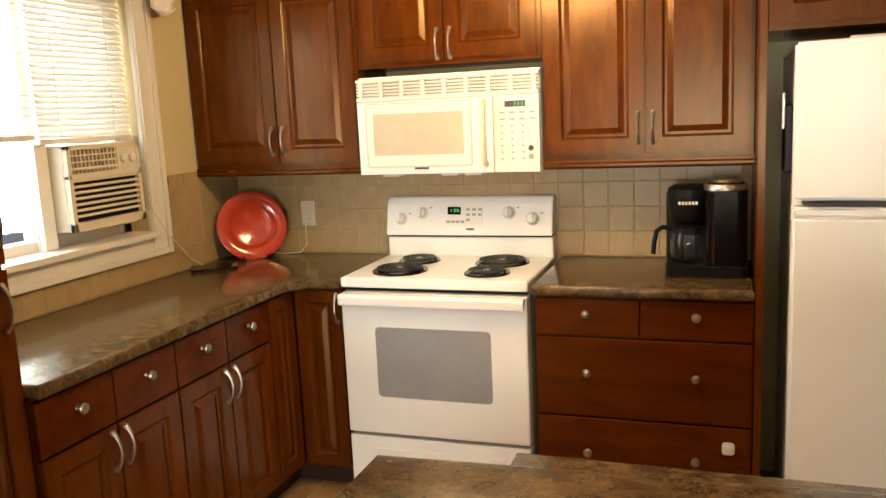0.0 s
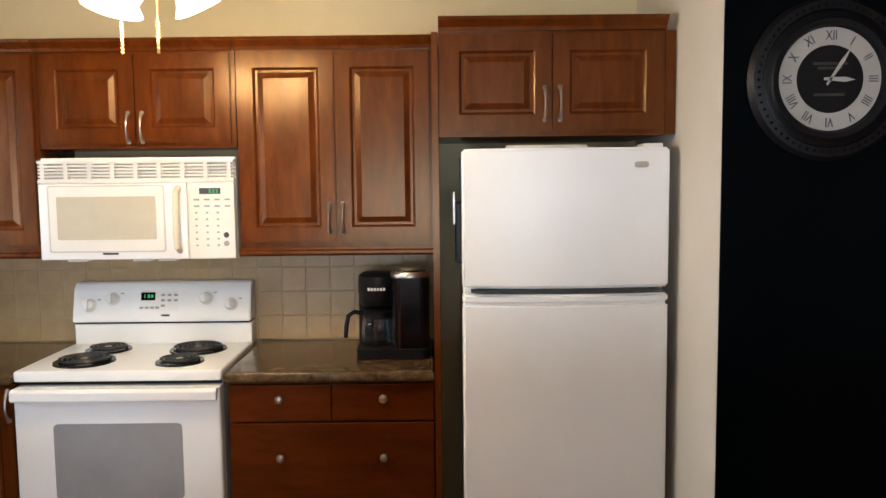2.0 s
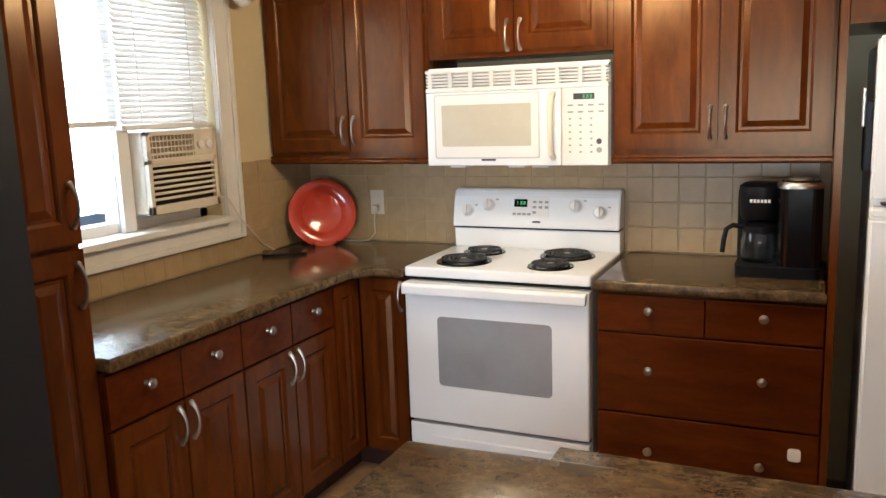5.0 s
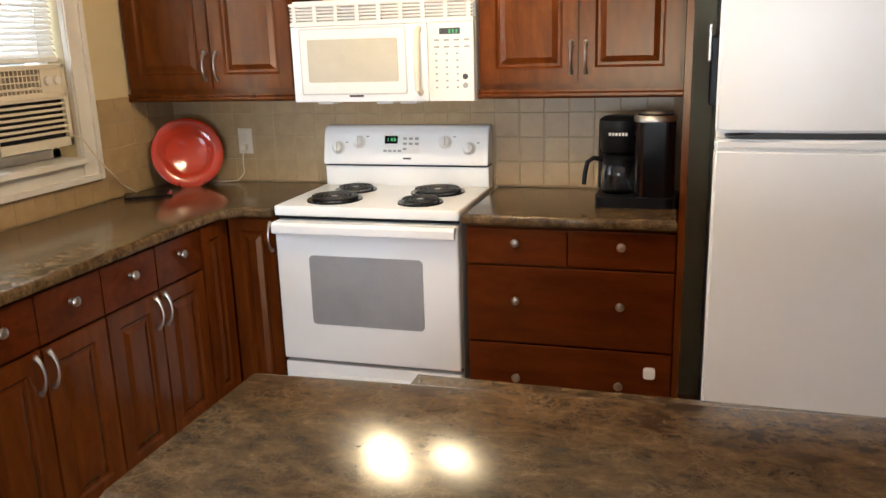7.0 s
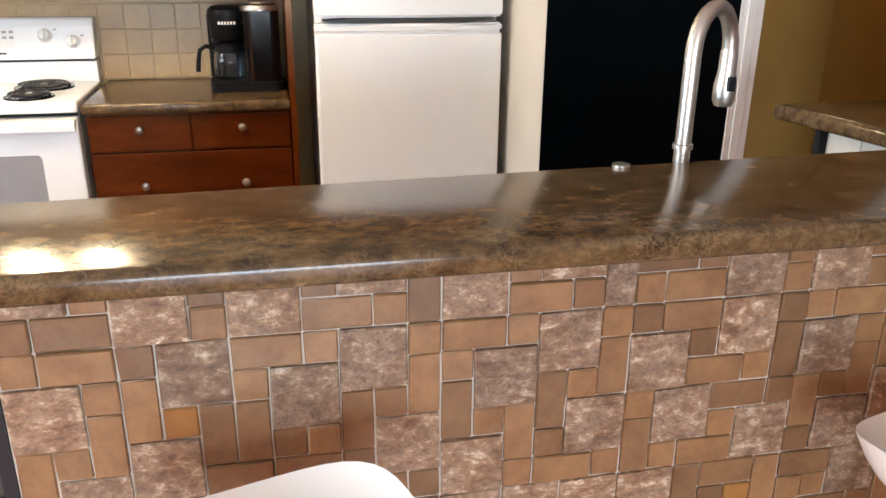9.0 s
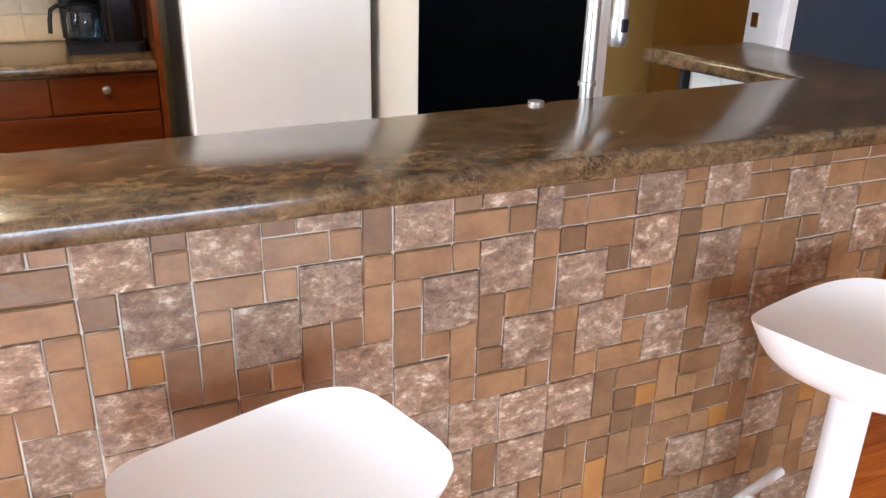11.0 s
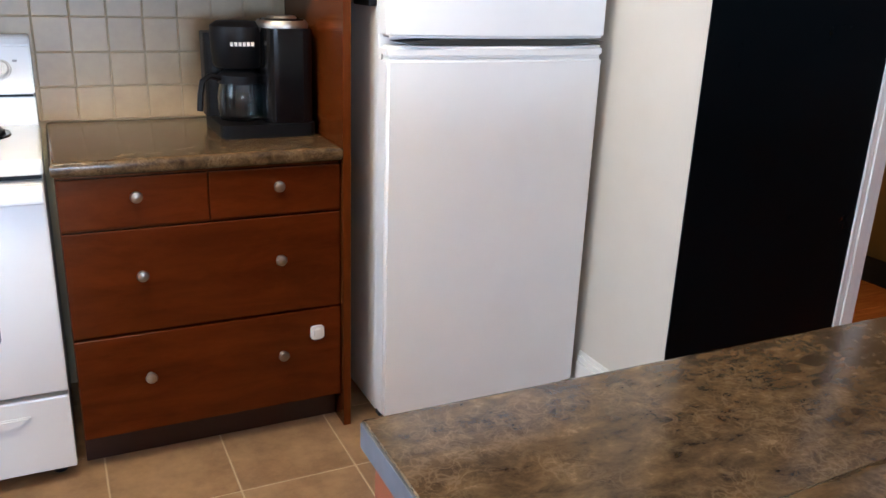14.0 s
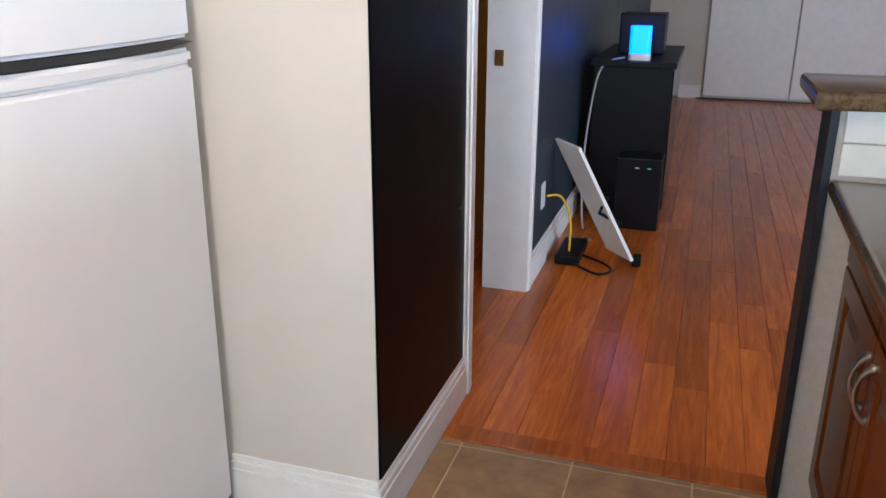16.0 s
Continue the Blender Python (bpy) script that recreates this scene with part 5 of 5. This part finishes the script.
b0, u, w = Vector((3.10, 2.345, 0.045)), Vector((0.04, 0.29, 0.52)), Vector((0.10, 0.13, 0.02))
nrm = u.cross(w).normalized() * 0.018
bm = bmesh.new()
vs = [bm.verts.new(b0 + u * a + w * b + nrm * c) for a in (0, 1) for b in (0, 1) for c in (0, 1)]
for f in ((0, 1, 3, 2), (4, 5, 7, 6), (0, 1, 5, 4), (2, 3, 7, 6), (0, 2, 6, 4), (1, 3, 7, 5)):
    bm.faces.new([vs[i] for i in f])
part("panel", bm, WHITE_PAINT, easelb)
part("bracket", tube([b0 + u * 0.55 - nrm, b0 + u * 0.45 + Vector((0.0, 0.05, -0.02)), b0 + u * 0.30 - nrm * 1.2], 0.010, 8), BLACK_MATT, easelb, "black bracket")
part("foot", box((3.13, 2.315, 0), (3.19, 2.355, 0.05), 0.006), BLACK_MATT, easelb, "black rubber foot")
single("power_strip", box((3.05, 2.60, 0.0), (3.35, 2.72, 0.05), 0.01), BLACK_MATT, "black power strip on the floor", "power strip")


def hanging_cable(points, mat, label):
    pts = [Vector(p) for p in points]
    fine = []
    for i in range(len(pts) - 1):
        a, b, c, d = pts[max(i - 1, 0)], pts[i], pts[i + 1], pts[min(i + 2, len(pts) - 1)]
        for k in range(6):
            s = k / 6
            fine.append(0.5 * ((2 * b) + (c - a) * s + (2 * a - 5 * b + 4 * c - d) * s ** 2 + (3 * b - a - 3 * c + d) * s ** 3))
    single("cable", tube(fine + [pts[-1]], 0.006, 6), mat, label, "cable", smooth=True)


hanging_cable([(4.05, 2.55, 0.90), (3.93, 2.66, 0.85), (3.86, 2.70, 0.60), (3.80, 2.71, 0.30), (3.70, 2.68, 0.01), (3.45, 2.60, 0.008)], GREY_PRINT, "grey cable hanging from the media cabinet")
hanging_cable([(2.98, 2.755, 0.36), (3.05, 2.70, 0.34), (3.10, 2.66, 0.22), (3.12, 2.66, 0.05)], YELLOW, "yellow network cable from a wall socket")
hanging_cable([(3.05, 2.62, 0.012), (2.95, 2.50, 0.010), (3.02, 2.44, 0.010), (3.12, 2.50, 0.010), (3.2, 2.62, 0.012)], BLACK_MATT, "black cable coiled on the floor")
single("wall_socket", box((2.94, WY - 0.008, 0.30), (3.02, WY - 0.001, 0.42), 0.002), WHITE_PLASTIC, "white wall socket plate", "outlet")
closet = thing("closet_doors", (8.9, 1.0, 0), "white panelled closet doors", "closet")
for i in range(3):
    part("door", box((8.90, -0.55 + i * 0.90, 0.04), (8.94, 0.335 + i * 0.90, 2.03), 0.004), WHITE_PAINT, closet)
part("track", box((8.905, -0.6, 2.03), (8.949, 2.2, 2.08)), WHITE_PAINT, closet)
part("threshold", box((8.90, -0.6, 0.0), (8.948, 2.2, 0.012)), CHERRY_SHADED, closet)
part("casing", box((8.92, 2.16, 0), (8.949, 2.40, 0.14)), WHITE_PAINT, closet)

# ---- pieces: backsplash, stone face, floors ----
def shared_box(name, w, d, h, mat, bevel=0.002):
    bm = box((-w / 2, -d / 2, -h / 2), (w / 2, d / 2, h / 2))
    top_edges = bm.edges[:]
    bmesh.ops.bevel(bm, geom=top_edges, offset=bevel, segments=1, affect="EDGES")
    me = bpy.data.meshes.new(name)
    bm.to_mesh(me)
    bm.free()
    me.materials.append(mat)
    return me


def piece(name, me, at, parent):
    ob = new(name, me)
    ob.location = at
    ob.parent = parent
    return ob


P, J = 0.1055, 0.003
back = structure("backsplash_north", box((XW + 0.001, YN - 0.0105, 0.911), (0.067, YN - 0.0005, 1.345)), GROUT_WALL, "beige tiled backsplash with pale grout", "backsplash")
side = structure("backsplash_west", boxes(((XW + 0.0005, 1.94, 0.911), (XW + 0.0105, WY1 + 0.105, WZ0 - 0.105)), ((XW + 0.0005, WY1 + 0.115, 0.911), (XW + 0.0105, YN - 0.012, 1.290))), GROUT_WALL, "beige tiled backsplash under the window", "backsplash")
tile_n = shared_box("tile", P - J, 0.008, P - J, SPLASH_TILE)
tile_w = shared_box("tile", 0.008, P - J, P - J, SPLASH_TILE)
for r in range(4):
    z = 0.912 + P * (r + 0.5)
    for c in range(22):
        x = XW + 0.012 + P * (c + 0.5)
        if x + P / 2 < 0.07:
            piece("tile", tile_n, (x, YN - 0.008, z), back)
    for c in range(18):
        y = YN - 0.014 - P * (c + 0.5)
        if (y - P / 2 > WY1 + 0.11 and z + P / 2 < 1.35) or (z + P / 2 < WZ0 - 0.09 and y - P / 2 > 1.93):
            piece("tile", tile_w, (XW + 0.008, y, z), side)

# stone face of the island: squares, oblongs and small squares on a grid, course by course
# A rough square, B and b lying oblongs, C and c standing oblongs, D small square, g golden one; lower case is rough, a dot is free
COURSES = ("b-DA-DA-Db-CA-Db-cB-DA-DA-D.....",
           "DB---D--B-D---B-D-DB---D--B-....",
           "DB-DA-B-DA-DB-DA-DDB-A-DDB-D....",
           "A-DC--DA---CDA---CA-D--CA-DC....",
           "--C-gCC--CD-C--CD---B-D---C-....",
           "CD-A---DD-A--DC-A-DA-B-DCD-A-...",
           "-A---..B-D--A--D--C--DA--A---...",
           ".--........D--DB-D-DB---D--.....")
KINDS = {"A": (2, 2, "rough"), "B": (2, 1, ""), "b": (2, 1, "rough"), "C": (1, 2, ""), "c": (1, 2, "rough"), "D": (1, 1, ""), "g": (1, 1, "gold")}
rng = random.Random(11)
UX, UZ, ZT = 0.0545, 0.0554, 1.0417
cols, rows_n = int((IXR - IX0) / UX) + 1, 19
face = bpy.data.objects["wall_island"]
shapes = {}


def stone(key, v, w, h):
    """One tumbled stone, w by h, its back on the wall and its edges chipped."""
    dpt = 0.012 + 0.0025 * v + (0.003 if key == "rough" else 0)
    bm = box((-w / 2, -dpt / 2, -h / 2), (w / 2, dpt / 2, h / 2))
    bmesh.ops.bevel(bm, geom=bm.edges[:], offset=0.0022, segments=1, affect="EDGES")
    for vert in bm.verts:
        vert.co.x += rng.uniform(-0.0011, 0.0011)
        vert.co.z += rng.uniform(-0.0011, 0.0011)
        vert.co.y += rng.uniform(-0.001, 0.001)
    me = bpy.data.meshes.new("stone_tile")
    bm.to_mesh(me)
    bm.free()
    me.materials.append({"rough": TRAV_ROUGH, "smooth": TRAV_SMOOTH, "gold": TRAV_GOLD}[key])
    return me


taken = [[False] * cols for _ in range(rows_n)]
spare, count = [], 0
for r in range(rows_n):
    for c in range(cols):
        if taken[r][c]:
            continue
        mark = COURSES[r][c] if r < len(COURSES) and c < len(COURSES[r]) else "."
        free = lambda a, b: c + a <= cols and r + b <= rows_n and all(not taken[r + j][c + i] for i in range(a) for j in range(b))
        clear = lambda a, b: all(r + j >= len(COURSES) or c + i >= len(COURSES[0]) or COURSES[r + j][c + i] == "." for i in range(a) for j in range(b))
        if mark in KINDS and free(*KINDS[mark][:2]):
            wu, hu, key = KINDS[mark]
        else:
            options = [(k, p) for k, p in (("A", 0.30), ("B", 0.22), ("C", 0.24), ("D", 0.24)) if free(*KINDS[k][:2]) and (k == "D" or clear(*KINDS[k][:2]))]
            pick = rng.uniform(0, sum(p for _, p in options))
            for k, p in options:
                pick -= p
                if pick <= 0:
                    break
            wu, hu, key = KINDS[k]
        for i in range(wu):
            for j in range(hu):
                taken[r + j][c + i] = True
        key = key or ("gold" if mark == "." and rng.random() < 0.05 else "smooth")
        v = rng.randrange(4)
        x0, x1 = IX0 + 0.001 + c * UX, min(IXR - 0.001, IX0 + 0.001 + (c + wu) * UX)
        z1, z0 = ZT - r * UZ, max(0.003, ZT - (r + hu) * UZ)
        if x1 - x0 < 0.01 or z1 - z0 < 0.01:
            continue
        size = (round(x1 - x0 - 0.0026, 4), round(z1 - z0 - 0.0026, 4))
        if (size, key, v) not in shapes:
            shapes[size, key, v] = stone(key, v, *size)
        at = ((x0 + x1) / 2, IY + 0.0035 - rng.uniform(0, 0.002), (z0 + z1) / 2)
        if count < 300:
            piece("stone_tile", shapes[size, key, v], at, face)
            count += 1
        else:
            spare.append((shapes[size, key, v], at))
# the cut course under the bar
for c in range(cols):
    x0, x1 = IX0 + 0.001 + c * UX, min(IXR - 0.001, IX0 + 0.001 + (c + 1) * UX)
    if x1 - x0 > 0.01:
        size = (round(x1 - x0 - 0.0026, 4), 0.0305)
        if (size, "smooth", 0) not in shapes:
            shapes[size, "smooth", 0] = stone("smooth", 0, *size)
        spare.append((shapes[size, "smooth", 0], ((x0 + x1) / 2, IY - 0.002, ZT + 0.0165)))
bm = bmesh.new()
mats = [TRAV_ROUGH, TRAV_SMOOTH, TRAV_GOLD]
for me, at in spare:
    known = len(bm.verts), len(bm.faces)
    bm.from_mesh(me)
    bm.verts.ensure_lookup_table()
    bm.faces.ensure_lookup_table()
    for vert in bm.verts[known[0]:]:
        vert.co += Vector(at)
    for f in bm.faces[known[1]:]:
        f.material_index = mats.index(me.materials[0])
me = bpy.data.meshes.new("lower_stone_tiles")
bm.to_mesh(me)
bm.free()
for mt in mats:
    me.materials.append(mt)
low_stones = new("lower_stone_tiles", me)
low_stones.parent = face
tagged(low_stones, "tumbled brown travertine near the floor", kind="stuff")
# pale tiles between the lower counter and the bar on the return
pale = shared_box("pale_tile", 0.008, 0.115, 0.076, PALE_TILE)
for r in range(2):
    for c in range(4):
        piece("pale_tile", pale, (RX + 0.008, 1.378 + c * 0.118, 0.952 + r * 0.079), face)

# kitchen floor tiles
T, G = 0.336, 0.005
kf = bpy.data.objects["floor"]
part("grout_bed", box((XW, 1.02, -0.012), (1.395, YN, -0.0022)), GROUT_FLOOR, kf, "pale tan floor grout")
ft = shared_box("floor_tile", T - G, T - G, 0.012, FLOOR_TILE, 0.0015)
XT = 1.40
for i in range(-6, 8):
    for j in range(-6, 4):
        x0, y0 = -0.645 + i * T, 3.030 + j * T
        if x0 + T < XW or y0 > YN or x0 > XT - 0.02 or y0 + T < 1.0:
            continue
        if x0 + T > XT:
            piece("floor_tile", shared_box("floor_tile", XT - x0 - G, T - G, 0.012, FLOOR_TILE, 0.0015), (x0 + (XT - x0) / 2, y0 + T / 2, -0.006), kf)
        else:
            piece("floor_tile", ft, (x0 + T / 2, y0 + T / 2, -0.006), kf)

# wooden floor: the nearer boards singly, the rest in one
PW = 0.112
far = []
rng = random.Random(5)
lengths = (0.47, 0.63, 0.86, 1.09, 1.37, 1.71)
plank_mesh = {L: shared_box("floorboard", L - 0.001, PW - 0.001, 0.012, PLANK, 0.001) for L in lengths}
piece("floorboard", shared_box("floorboard", 0.083, 1.9, 0.016, PLANK, 0.002), (XT + 0.042, 1.83, -0.0055), kf)
y = -3.5
count = 0
while y < 4.45:
    x = XT + 0.085 if y > 1.0 else -3.1
    x -= rng.choice((0, 0.2, 0.4)) if y <= 1.0 else 0
    first = True
    while x < 8.95:
        L = rng.choice(lengths)
        if y > 1.30 and y < 3.2 and x < 4.6 and count < 290:
            piece("floorboard", plank_mesh[L], (x + L / 2, y + PW / 2, -0.006), kf)
            count += 1
        else:
            far.append((x, y, L))
        x += L
    y += PW
vs, fs = [], []
for x, y, L in far:
    i = len(vs)
    vs += [(x + 0.001, y + 0.001, -0.0008 * rng.random()), (x + L - 0.001, y + 0.001, 0), (x + L - 0.001, y + PW - 0.001, 0), (x + 0.001, y + PW - 0.001, 0)]
    vs += [(a, b, -0.012) for a, b, _ in vs[i:i + 4]]
    fs += [tuple(i + k for k in f) for f in ((0, 1, 2, 3), (0, 4, 5, 1), (1, 5, 6, 2), (2, 6, 7, 3), (3, 7, 4, 0))]
me = bpy.data.meshes.new("far_floorboards")
me.from_pydata(vs, [], fs)
me.materials.append(PLANK)
ff = new("far_floorboards", me)
ff.parent = kf
tagged(ff, "orange oak floorboards", kind="stuff")
